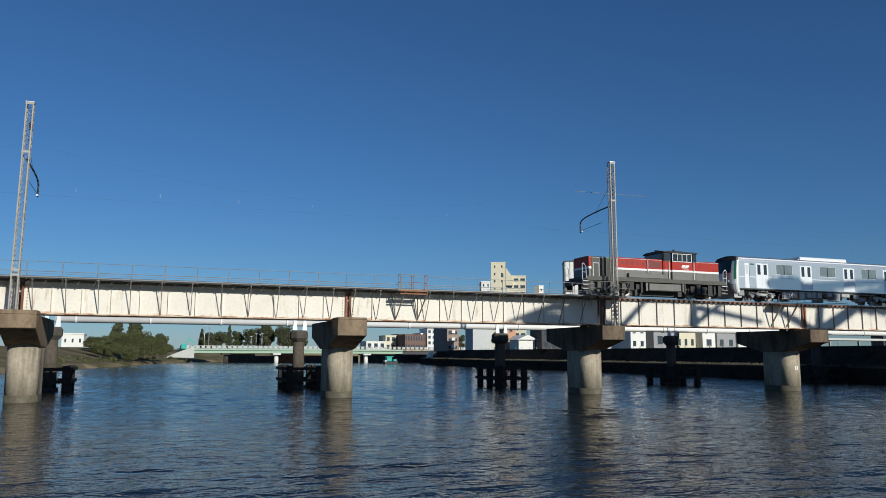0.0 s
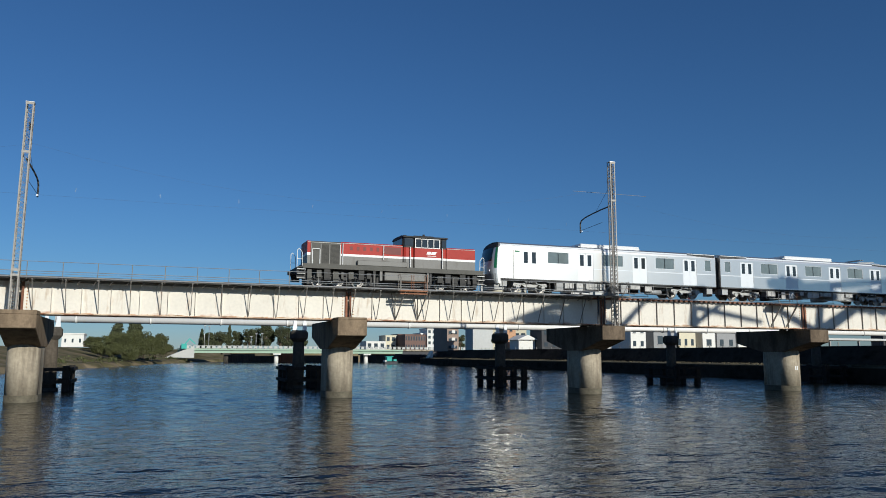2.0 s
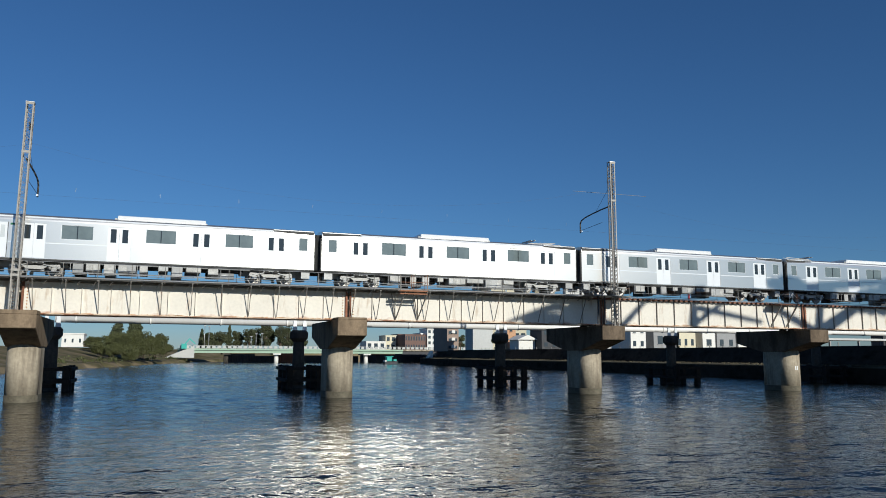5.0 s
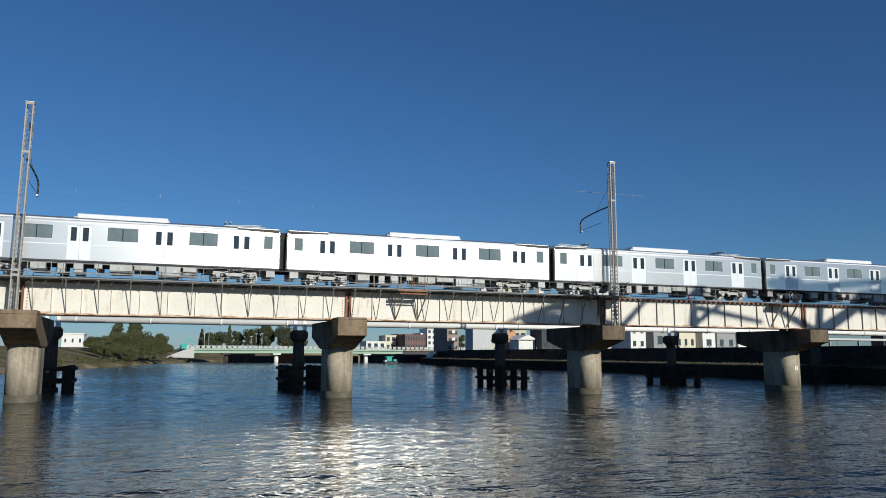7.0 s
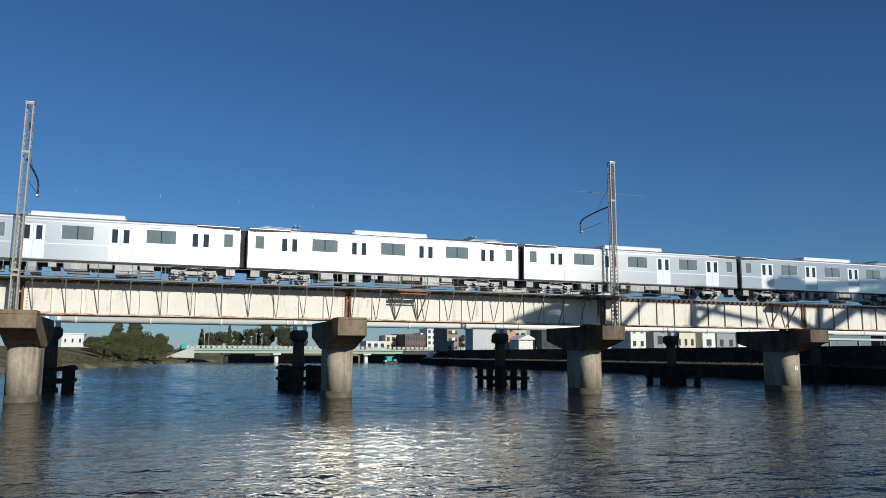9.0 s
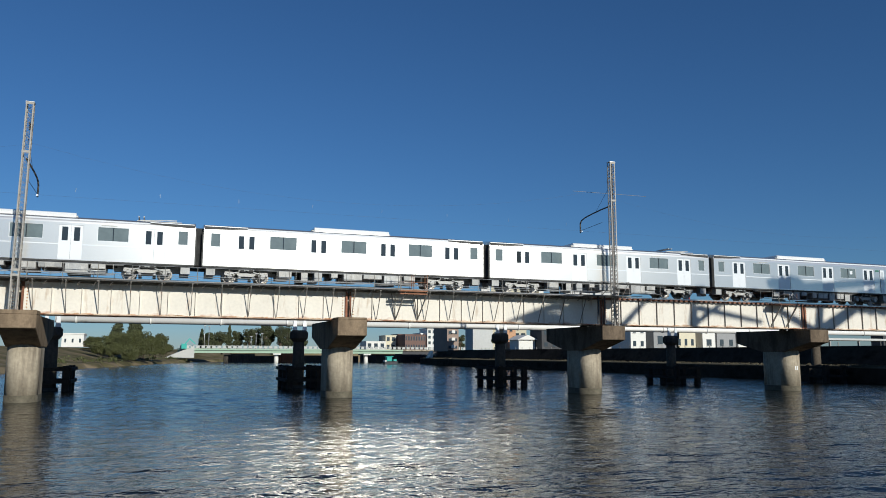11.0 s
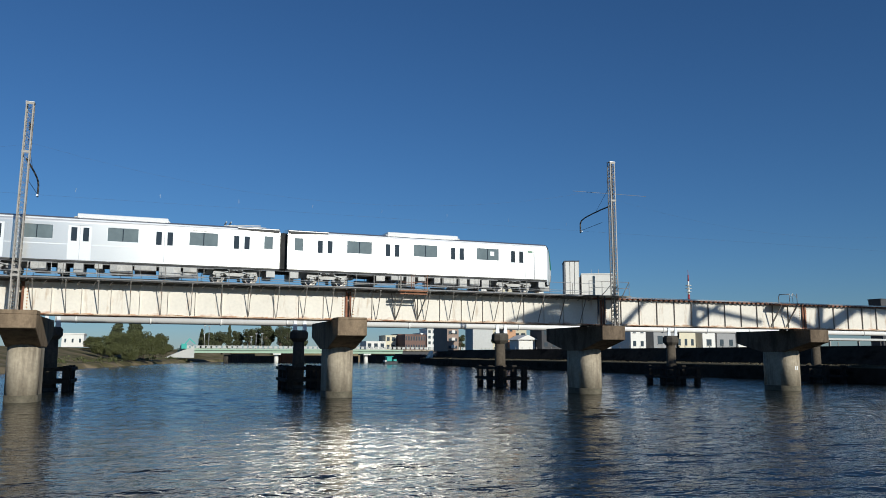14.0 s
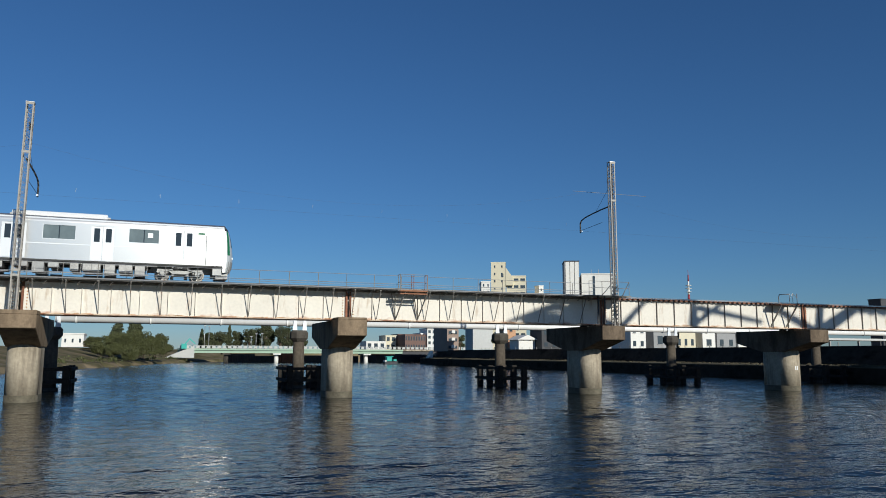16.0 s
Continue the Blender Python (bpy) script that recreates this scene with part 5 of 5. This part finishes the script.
def build_far_bridge():
    b = thing("road_bridge", (50, 268, 0), "pale green steel road bridge with white parapet across the river", "road bridge")
    part("deck", boxes((-42, 60, -4.0, 5.0, 4.05, 4.55)), "concrete", b)
    part("girder", boxes((-42, 33, -3.6, -3.2, 3.1, 4.04)), "green_girder", b, "pale green girder")
    part("girder", boxes((-42, 33, 3.8, 4.2, 3.1, 4.04)), "green_girder", b)
    part("dark_girder", boxes((33.1, 60, -3.6, -3.2, 2.9, 4.04)), "dark_wall", b, "dark girder of the side span")
    part("fascia", boxes((-42, 33, -4.08, -4.001, 4.0, 4.5)), "green_girder", b)
    first = None
    for i in range(62):
        if first is None:
            first = part("parapet_panel", boxes((-0.55, 0.55, -4.05, -3.85, 4.65, 5.35)), "parapet", b, at=(-41 + i * 1.65, 0, 0))
        else:
            again("parapet_panel", first, b, (-41 + i * 1.65, 0, 0))
    part("parapet_rail", boxes((-42, 60, -4.06, -3.84, 5.40, 5.50)), "parapet", b)
    for x in (-10.7, 20.2, -27.0, 44):
        bm = bmesh.new()
        tube(bm, (x, -1.5, -1.6), (x, -1.5, 3.6), 0.75, n=16)
        box(bm, x - 1.3, x + 1.3, -3.6, 4.0, 2.6, 3.05)
        part("pier", bm, "white_wall" if x > -20 else "concrete_dark", b)
    # banks, sheet piling and moored gear under and behind the bridge
    for x, w, h, m_, lb in ((88, 34, 2.9, "dark_wall", "dark retaining wall"), (37, 10, 2.2, "dark_wall", "dark retaining wall"), (54, 11, 2.4, "dark_wall", "dark retaining wall"), (45, 8, 3.6, "rust_wall", "rusty sheet pile wall"), (29, 9, 2.8, "dark_wall", "dark retaining wall"), (63, 14, 2.2, "dark_wall", "dark retaining wall"),
                            (80, 16, 2.6, "dark_wall", "dark retaining wall")):
        bm = bmesh.new()
        n = int(w / 0.8)
        for i in range(n):
            xx = x - w / 2 + i * w / n
            box(bm, xx, xx + w / n - 0.06, 276 + 0.25 * (i % 2), 277.5, -1.6, h)
        solo("retaining_wall", bm, m_, lb, "wall", kind="structure")
    r = thing("boat_ramp", (8.6, 262, 0.6), "pale concrete ramp at the end of the road bridge", "ramp")
    bm = bmesh.new()
    prism(bm, [(-4.6, 0.9), (4.2, 0.9), (4.2, 4.1), (2.0, 3.8), (-1.0, 2.6), (-3.4, 1.5)], 0, 6, axis="y")
    part("slab", bm, "parapet", r)
    c = thing("work_crane", (10.8, 262, 4.4), "small teal crane at the bridge end", "crane")
    part("cabin", boxes((-2.0, -0.4, -0.8, 0.8, 0.0, 1.6)), "teal", c)
    bm = bmesh.new()
    bar(bm, (-1.0, 0, 1.4), (0.4, 0, 3.2), 0.3)
    bar(bm, (0.4, 0, 3.2), (2.2, 0, 1.6), 0.28)
    part("boom", bm, "teal", c)
    o = thing("work_boat", (67.6, 228, 0), "teal and white work boat moored at the bank", "boat")
    bm = bmesh.new()
    prism(bm, [(-1.9, 0.5), (-1.7, -0.2), (1.7, -0.2), (2.3, 0.8), (-1.9, 0.7)], -1.1, 1.1, axis="y")
    part("hull", bm, "dark_wall", o)
    bm = boxes((-1.2, 0.4, -0.9, 0.9, 0.81, 2.2))
    bevel(bm, 0.1)
    part("cabin", bm, "teal", o)
    part("cabin_roof", boxes((-1.6, 0.9, -1.0, 1.0, 2.2, 2.32)), "teal", o)
    part("tarpaulin", boxes((0.9, 1.9, -0.8, 0.8, 0.9, 1.4)), "teal", o)
    part("bulwark", boxes((-1.85, -1.3, -1.0, 1.0, 0.75, 1.1)), "white_wall", o)


def build_left_bank():
    rnd = random.Random(11)
    h = build_house("warehouse", -20.0, 232, 4.5, 5.4, 9, 3.4, "white_wall", "low white warehouse on the bank", floors=1, cols=3, win=(0.25, 0.3), parapet=0.3)
    part("low_wing", boxes((2.7, 7.6, 0.5, 6, 0.0, 0.9)), "berm", h)
    build_conifer(-8.8, 226, 4.2, 8.0, 2.3, "tall pointed dark conifer on the bank", rnd)
    build_conifer(-5.0, 227, 4.2, 8.0, 2.0, "tall pointed dark conifer on the bank", rnd)
    build_conifer(-3.7, 228, 4.2, 7.6, 1.9, "tall pointed dark conifer on the bank", rnd)
    for x, y, z, hh, sp in ((-14.3, 222, 4.0, 3.0, 2.6), (-9.5, 214, 3.0, 4.4, 2.8), (-6.0, 212, 2.2, 5.2, 3.0), (-3.0, 214, 2.2, 6.0, 3.0), (-0.5, 218, 2.6, 5.0, 2.6), (2.2, 222, 2.8, 5.6, 2.2),
                            (-8.0, 216, 3.0, 4.8, 3.4), (-1.8, 212, 2.0, 4.6, 3.2), (1.0, 219, 2.4, 4.6, 2.8), (-4.5, 218, 3.0, 5.6, 3.4), (-12.0, 206, 2.6, 2.6, 2.4), (-5.0, 203, 1.3, 3.0, 2.4), (-8.5, 204, 1.8, 3.2, 2.4), (3.6, 226, 2.4, 3.0, 2.2)):
        build_tree(x, y, z, hh, sp * 1.0, "spreading olive green tree on the river bank", rnd, lobes=22, per=230, size=0.17, low=0.24, high=0.9)
    # scrub along the bank
    bm = bmesh.new()
    for i in range(90):
        y = rnd.uniform(150, 262)
        xb = np.interp(y, [152, 219, 276], [-13.6, 0.4, 14.7])
        leaf_cloud(bm, (xb - rnd.uniform(1.0, 12), y, rnd.uniform(0.9, 1.8)), (rnd.uniform(0.5, 1.6), rnd.uniform(0.5, 1.6), rnd.uniform(0.25, 0.6)), 34, 0.2, rnd)
    solo("bank_scrub", bm, "leaf", "low green scrub and reeds on the bank", "scrub", kind="stuff")
    # wood behind the road bridge, with conifers and lamp masts
    for x, hh in ((19.5, 8.4), (30.6, 10.4), (24, 7.0), (34, 8.0), (38.5, 8.6), (42, 9.5), (45.2, 10.6), (48, 10), (51.5, 10.2), (54.6, 9.8), (57, 7.0), (27, 7.4), (21.8, 6.6), (61, 5.5)):
        if hh in (8.4, 10.4):
            build_conifer(x, 342, 4.4, hh, 1.5, "dark conifer behind the road bridge", rnd)
        else:
            build_tree(x, 342 + rnd.uniform(-4, 4), 4.4, hh, 3.4, "dark green tree behind the road bridge", rnd, lobes=17, per=220, size=0.24, material="leaf_dark", low=0.25, high=0.95)
    for x, zt in ((20.0, 14.2), (21.7, 14.0), (40.6, 11.2), (43.0, 11.3), (38.6, 10)):
        m = thing("flood_light_mast", (x, 333, 4.4), "slim pale mast with a lamp head", "mast", "pale masts behind the bridge")
        bm = bmesh.new()
        tube(bm, (0, 0, -0.3), (0, 0, zt - 4.4), 0.16, 0.10, n=8)
        part("pole", bm, "galv", m)
        part("head", boxes((-0.5, 0.5, -0.2, 0.2, zt - 4.6, zt - 4.3)), "box_grey", m)


def build_right_side():
    rnd = random.Random(23)
    hs = build_house
    # tall blocks above the deck
    a = hs("apartment_tower", 136.3, 300, 4, 6.1, 12, 37.6, "cream_wall", "cream apartment tower with a slanting stair roof", floors=12, cols=2, win=(0.2, 0.3), parapet=0.4, turn=-25)
    bm = bmesh.new()
    prism(bm, [(3.05, 28.0), (6.2, 28.0), (6.2, 31.2), (3.05, 35.8)], -0.2, 8, axis="y")
    part("stair_roof", bm, "cream_wall", a)
    part("window_strip", boxes((1.2, 2.2, -0.1, 0.05, 31.5, 33.0)), "pane", a)
    hs("apartment_block", 143.7, 298, 4, 8.2, 14, 31.8, "cream_wall", "cream apartment block with open balconies", floors=11, cols=3, win=(0.7, 0.4), parapet=0.5, turn=-25)
    hs("apartment_block", 131.4, 302, 4, 3.8, 14, 29.4, "white_wall", "pale apartment block beside the tower", floors=10, cols=2, win=(0.3, 0.4), parapet=0.4, turn=-20)
    hs("rooftop_house", 156.6, 300, 4, 2.2, 4, 28.4, "white_wall", "small white rooftop house", floors=9, cols=1, win=(0.3, 0.3), parapet=0.3)
    t = hs("office_tower", 171.8, 300, 4, 6.4, 12, 39.7, "grey_wall", "grey tower with pale vertical panels", floors=0, cols=0, parapet=0.5, rim="dark_wall", turn=-25)
    for x in (-1.9, 0.1, 2.1):
        part("panel", boxes((x - 0.85, x + 0.85, -0.25, -0.002, 0, 39.6)), "white_wall", t)
    o = hs("office_block", 185.3, 300, 4, 15.0, 16, 34.6, "white_wall", "pale office block with a single window strip", floors=0, cols=0, parapet=0.5, turn=-28)
    part("window_strip", boxes((-2.6, -1.6, -0.1, 0.0, 20, 34)), "pane", o)
    part("dark_wing", boxes((-12.0, -7.6, 1.0, 9, 0, 31.2)), "dark_wall", o)
    part("stair_roof", boxes((-9.5, -7.6, 0.8, 9, 31.3, 33.6)), "dark_wall", o)
    for x in (-1.0, 2.2):
        bm = bmesh.new()
        tube(bm, (x - 2, 3, 35.0), (x - 2, 3, 37.2), 0.12, n=6)
        part("antenna", bm, "galv", o)
    m = thing("radio_mast", (233.6, 300, 4), "red and white painted radio mast", "mast")
    for k in range(6):
        bm = bmesh.new()
        tube(bm, (0, 0, 17.8 + k * 3.1), (0, 0, 17.8 + (k + 1) * 3.1), 0.75 - 0.08 * k, 0.67 - 0.08 * k, n=10)
        part("mast_section", bm, "white_wall" if k in (3, 4) else "mast_red", m)
    bm = bmesh.new()
    tube(bm, (0, 0, 0), (0, 0, 18), 1.2, 0.8, n=10)
    tube(bm, (0, 0, 36.6), (0, 0, 38.5), 0.1, n=6)
    part("mast_foot", bm, "mast_red", m)
    for z in (28.2, 29.8, 31.2):
        bm = bmesh.new()
        tube(bm, (0, 0, z), (0, 0, z + 0.2), 1.35, n=12)
        part("gallery", bm, "white_wall", m)
    hs("far_block", 238.5, 200, 4, 5, 5, 18.4, "dark_wall", "dark plant house far behind the line", floors=0, cols=0, parapet=0.4)
    # low town across the river, seen below the girders
    hs("town_block", 84.5, 305, 4, 8, 10, 3.8, "white_wall", "low white flat-roofed town house", floors=1, cols=3, parapet=0.3)
    hs("town_block", 78.5, 330, 4, 8, 10, 4.6, "grey_wall", "low grey town house", floors=2, cols=3, parapet=0.3)
    hs("town_block", 92.2, 310, 4, 4.5, 10, 6.4, "cream_wall", "narrow cream town house", floors=2, cols=2, parapet=0.3)
    hs("brick_block", 99.5, 300, 4, 8.7, 10, 6.6, "brown_wall", "long dark red brick block", floors=2, cols=8, parapet=0.3)
    hs("town_block", 100.5, 312, 4, 9, 10, 7.0, "brown_wall", "dark brick town house with small windows", floors=3, cols=4, parapet=0.3)
    hs("white_block", 106.5, 300, 4, 3.8, 10, 9.0, "white_wall", "white stepped apartment block", floors=4, cols=2, parapet=0.4)
    hs("white_block", 104.3, 303, 4, 3.0, 10, 7.2, "white_wall", "white stepped apartment block", floors=3, cols=2, parapet=0.4)
    ab = hs("apartment_block", 85.25, 221, 3.9, 3.7, 12, 11.0, "tan_wall", "brown apartment block with pale balconies at the river", floors=5, cols=2, win=(0.5, 0.4), parapet=0.4, rim="dark_wall")
    for k in range(5):
        part("balcony", boxes((-0.55, 0.55, -0.5, -0.02, 1.0 + k * 2.2, 1.9 + k * 2.2)), "white_wall", ab, "pale balcony front")
    for x, y, hh in ((89.6, 226, 5.6), (91.0, 229, 4.8), (86.6, 192, 3.4), (83.4, 179, 2.0)):
        build_tree(x, y, 3.9, hh, 1.7, "small dark tree behind the flood wall", rnd, lobes=7, per=110, size=0.2, material="leaf_dark")
    hs("plain_house", 86.5, 201, 3.9, 6.0, 5.6, 8.4, "grey_light_wall", "plain pale grey house end", floors=0, cols=0, parapet=0.3)
    hs("orange_house", 83.8, 177, 3.9, 2.6, 6, 7.0, "orange_wall", "orange rendered house behind the wall", floors=2, cols=1, win=(0.3, 0.4), parapet=0.3)
    hs("white_shed", 83.7, 168, 3.9, 4.3, 5, 2.6, "white_wall", "white gabled shed behind the flood wall", floors=0, cols=0, flat=False, parapet=1.15)
    hs("dark_house", 89.4, 165, 3.9, 6.6, 6, 5.6, "dark_wall", "dark clad house behind the flood wall", floors=2, cols=3, win=(0.4, 0.35), parapet=0.3)
    # sheds and houses seen between the right-hand piers
    for x, w, h, m_, lb, fl, cl in ((102.6, 4.0, 6.0, "white_wall", "white house with dark shutters", 2, 2), (110.2, 7.0, 4.6, "grey_wall", "grey house behind the flood wall", 1, 2),
                                    (115.5, 5.4, 7.5, "cream_wall", "cream house behind the flood wall", 2, 3), (122.0, 3.6, 7.5, "white_wall", "narrow white house behind the flood wall", 2, 1),
                                    (127.0, 5.4, 7.5, "grey_wall", "grey house behind the flood wall", 2, 2), (133.5, 6.0, 4.4, "white_wall", "low white shed behind the flood wall", 1, 2),
                                    (143.0, 9.5, 3.4, "grey_wall", "low grey shed behind the flood wall", 1, 3)):
        hs("town_house", x, 150, 3.9, w, 8, h, m_, lb, floors=fl, cols=cl, win=(0.4, 0.4), parapet=0.3)
    g = thing("white_canopy", (158, 140, 3.9), "long white steel canopy behind the flood wall", "canopy")
    part("roof", boxes((-20, 14, 0, 6, 2.75, 3.2)), "grey_light_wall", g)
    for x in (-18, -9, 0, 9):
        part("post", boxes((x - 0.2, x + 0.2, 0.5, 0.9, 0, 2.74)), "grey_wall", g)
    bm = bmesh.new()
    for i in range(260):
        y = rnd.uniform(62, 225)
        x = np.interp(y, [60, 85, 112, 147, 176, 230], [73, 74, 75, 74.5, 72.5, 77.5]) + rnd.uniform(1.0, 5.2)
        leaf_cloud(bm, (x, y, 1.86), (rnd.uniform(0.3, 0.9), rnd.uniform(0.4, 1.6), rnd.uniform(0.05, 0.16)), 22, 0.11, rnd)
    solo("berm_grass", bm, "berm", "uneven tufts of dry grass on the berm", "grass", kind="stuff")
    # fence along the flood wall and steps down
    f = thing("river_fence", (0, 0, 0), "thin pale fence along the flood wall", "fence")
    first = None
    for i in range(40):
        y = 66 + i * 3.2
        x = np.interp(y, [60, 85, 112, 147, 176, 230], [73, 74, 75, 74.5, 72.5, 77.5]) + 7.8
        if first is None:
            first = part("post", boxes((-0.04, 0.04, -0.04, 0.04, 0, 0.5)), "steel_grey", f, at=(float(x), y, 4.2))
        else:
            again("post", first, f, (float(x), y, 4.2))
    s = thing("river_stair", (75.0, 228, 0), "pale concrete stair down the flood wall", "stair")
    bm = bmesh.new()
    for i in range(12):
        box(bm, 4.4 + i * 0.13, 4.4 + (i + 1) * 0.13, -1.2, 1.2, 0.5, 1.9 + i * 0.2)
    part("flight", bm, "white_wall", s)


def build_near_trees():
    """Tall old trees on the near bank, behind the viewer and to the side: their limbs shade the right-hand spans."""
    rnd = random.Random(5)
    trees = ((46, 22.5, ((46, 22.5, 40.5, 24.1, .42, .35), (40.5, 24.1, 36.4, 22.7, .35, .12), (46, 22.4, 48.6, 24.8, .28, .2), (48.6, 24.8, 53, 24.6, .2, .1)),
              ((40.0, 22.9, 2.4, .4), (43.0, 23.6, 1.7, 1.0))),
             (53, 23.6, ((53, 23.0, 53.2, 25.2, .5, .16), (53.4, 24.3, 60, 23.3, .28, .18), (53.3, 23.1, 56, 24.7, .26, .18), (53, 25.0, 44, 24.8, .2, .1)),
              ((53.2, 25.3, 0.6, .25),)),
             (66, 22.5, ((66, 22.4, 58.5, 25.6, .42, .2), (66, 22.4, 74, 26.6, .6, .4), (61, 25.8, 80, 27.4, .4, .25), (66, 22.4, 66.5, 25.5, .5, .4)),
              ((65, 25.4, 3.0, .55), (73, 25.2, 3.6, 1.0), (62, 26.3, 2.0, .35), (78, 26.0, 3.6, 1.2))))
    for x, h, limbs, clumps in trees:
        t = thing("tree", (x, 8, 1.3), "tall old tree with thick bare limbs on the near bank", "tree")
        bm = bmesh.new()
        tube(bm, (0, 0, -0.5), (0, 0, h - 1.3), 0.6, 0.42, n=10)
        part("trunk", bm, "bark", t)
        for xa, za, xb, zb, ra, rb in limbs:
            bm = bmesh.new()
            tube(bm, (xa - x, 0, za - 1.3), (xb - x, rnd.uniform(-0.5, 0.5), zb - 1.3), ra, rb, n=8)
            part("limb", bm, "bark", t)
        bm = bmesh.new()
        for cx, cz, rx, rz in clumps:
            leaf_cloud(bm, (cx - x, 0, cz - 1.3), (rx, 1.2, rz), int(rx * 220), 0.3, rnd)
        part("crown", bm, "leaf", t)


build_ground()
build_water()
build_levee()
for x in PIERS:
    build_pier(x, "sunlit concrete hammerhead bridge pier standing in the river", 5.19 if 12 < x < 13 else 5.12)
build_span(-47.1, JOINTS[0] - 0.06, True, -46.4, 1.79, "cream steel girder span with footway brackets")
build_span(JOINTS[0], JOINTS[1] - 0.06, True, JOINTS[0] + 0.7, 1.79, "cream steel girder span with footway brackets")
build_span(JOINTS[1] + 0.04, JOINTS[2] - 0.04, True, -6.75, 1.79, "cream steel girder span with footway brackets and rust stains")
build_span(JOINTS[2] + 0.04, JOINTS[3] - 0.04, True, 12.6, 1.77, "cream steel girder span with footway brackets and a refuge")
build_span(JOINTS[3] + 0.04, JOINTS[4] - 0.04, False, 0, 1.6, "cream steel girder span with bare rusty deck edge")
build_span(JOINTS[4] + 0.04, JOINTS[5] - 0.04, False, 0, 1.6, "cream steel girder span with bare rusty deck edge")
build_walkway(-47.0, 31.0, "dark plate footway with thin galvanised handrails")
build_track()
build_approaches()
build_refuge()
build_refuge_far()
build_pier_landing()
build_mast(-7.62, "grey steel lattice mast with a short bent arm", 0.55, 0.25)
build_mast(32.65, "grey steel lattice mast with a bent arm", -0.3, -0.5)
build_wires()
build_pipe()
build_far_bridge()
build_left_bank()
build_right_side()
build_near_trees()
build_train()


def motions():
    times = [i * 0.5 for i in range(33)]
    steps = [i / 30 for i in range(481)]
    for ob, mark, way in KEYED:
        turn = 0 if way > 0 else 180
        walk(ob, [(t, pose(mark + train_at(t), TRACK_Y, RZ, 0, 0, turn)) for t in times])
        for ws in ob.children_recursive:
            if ws.name.startswith("wheelset"):
                at = ws.location.copy()
                walk(ws, [(t, pose(at.x, at.y, at.z, 0, math.degrees(way * train_at(t) / 0.43), 0)) for t in steps])


motions()
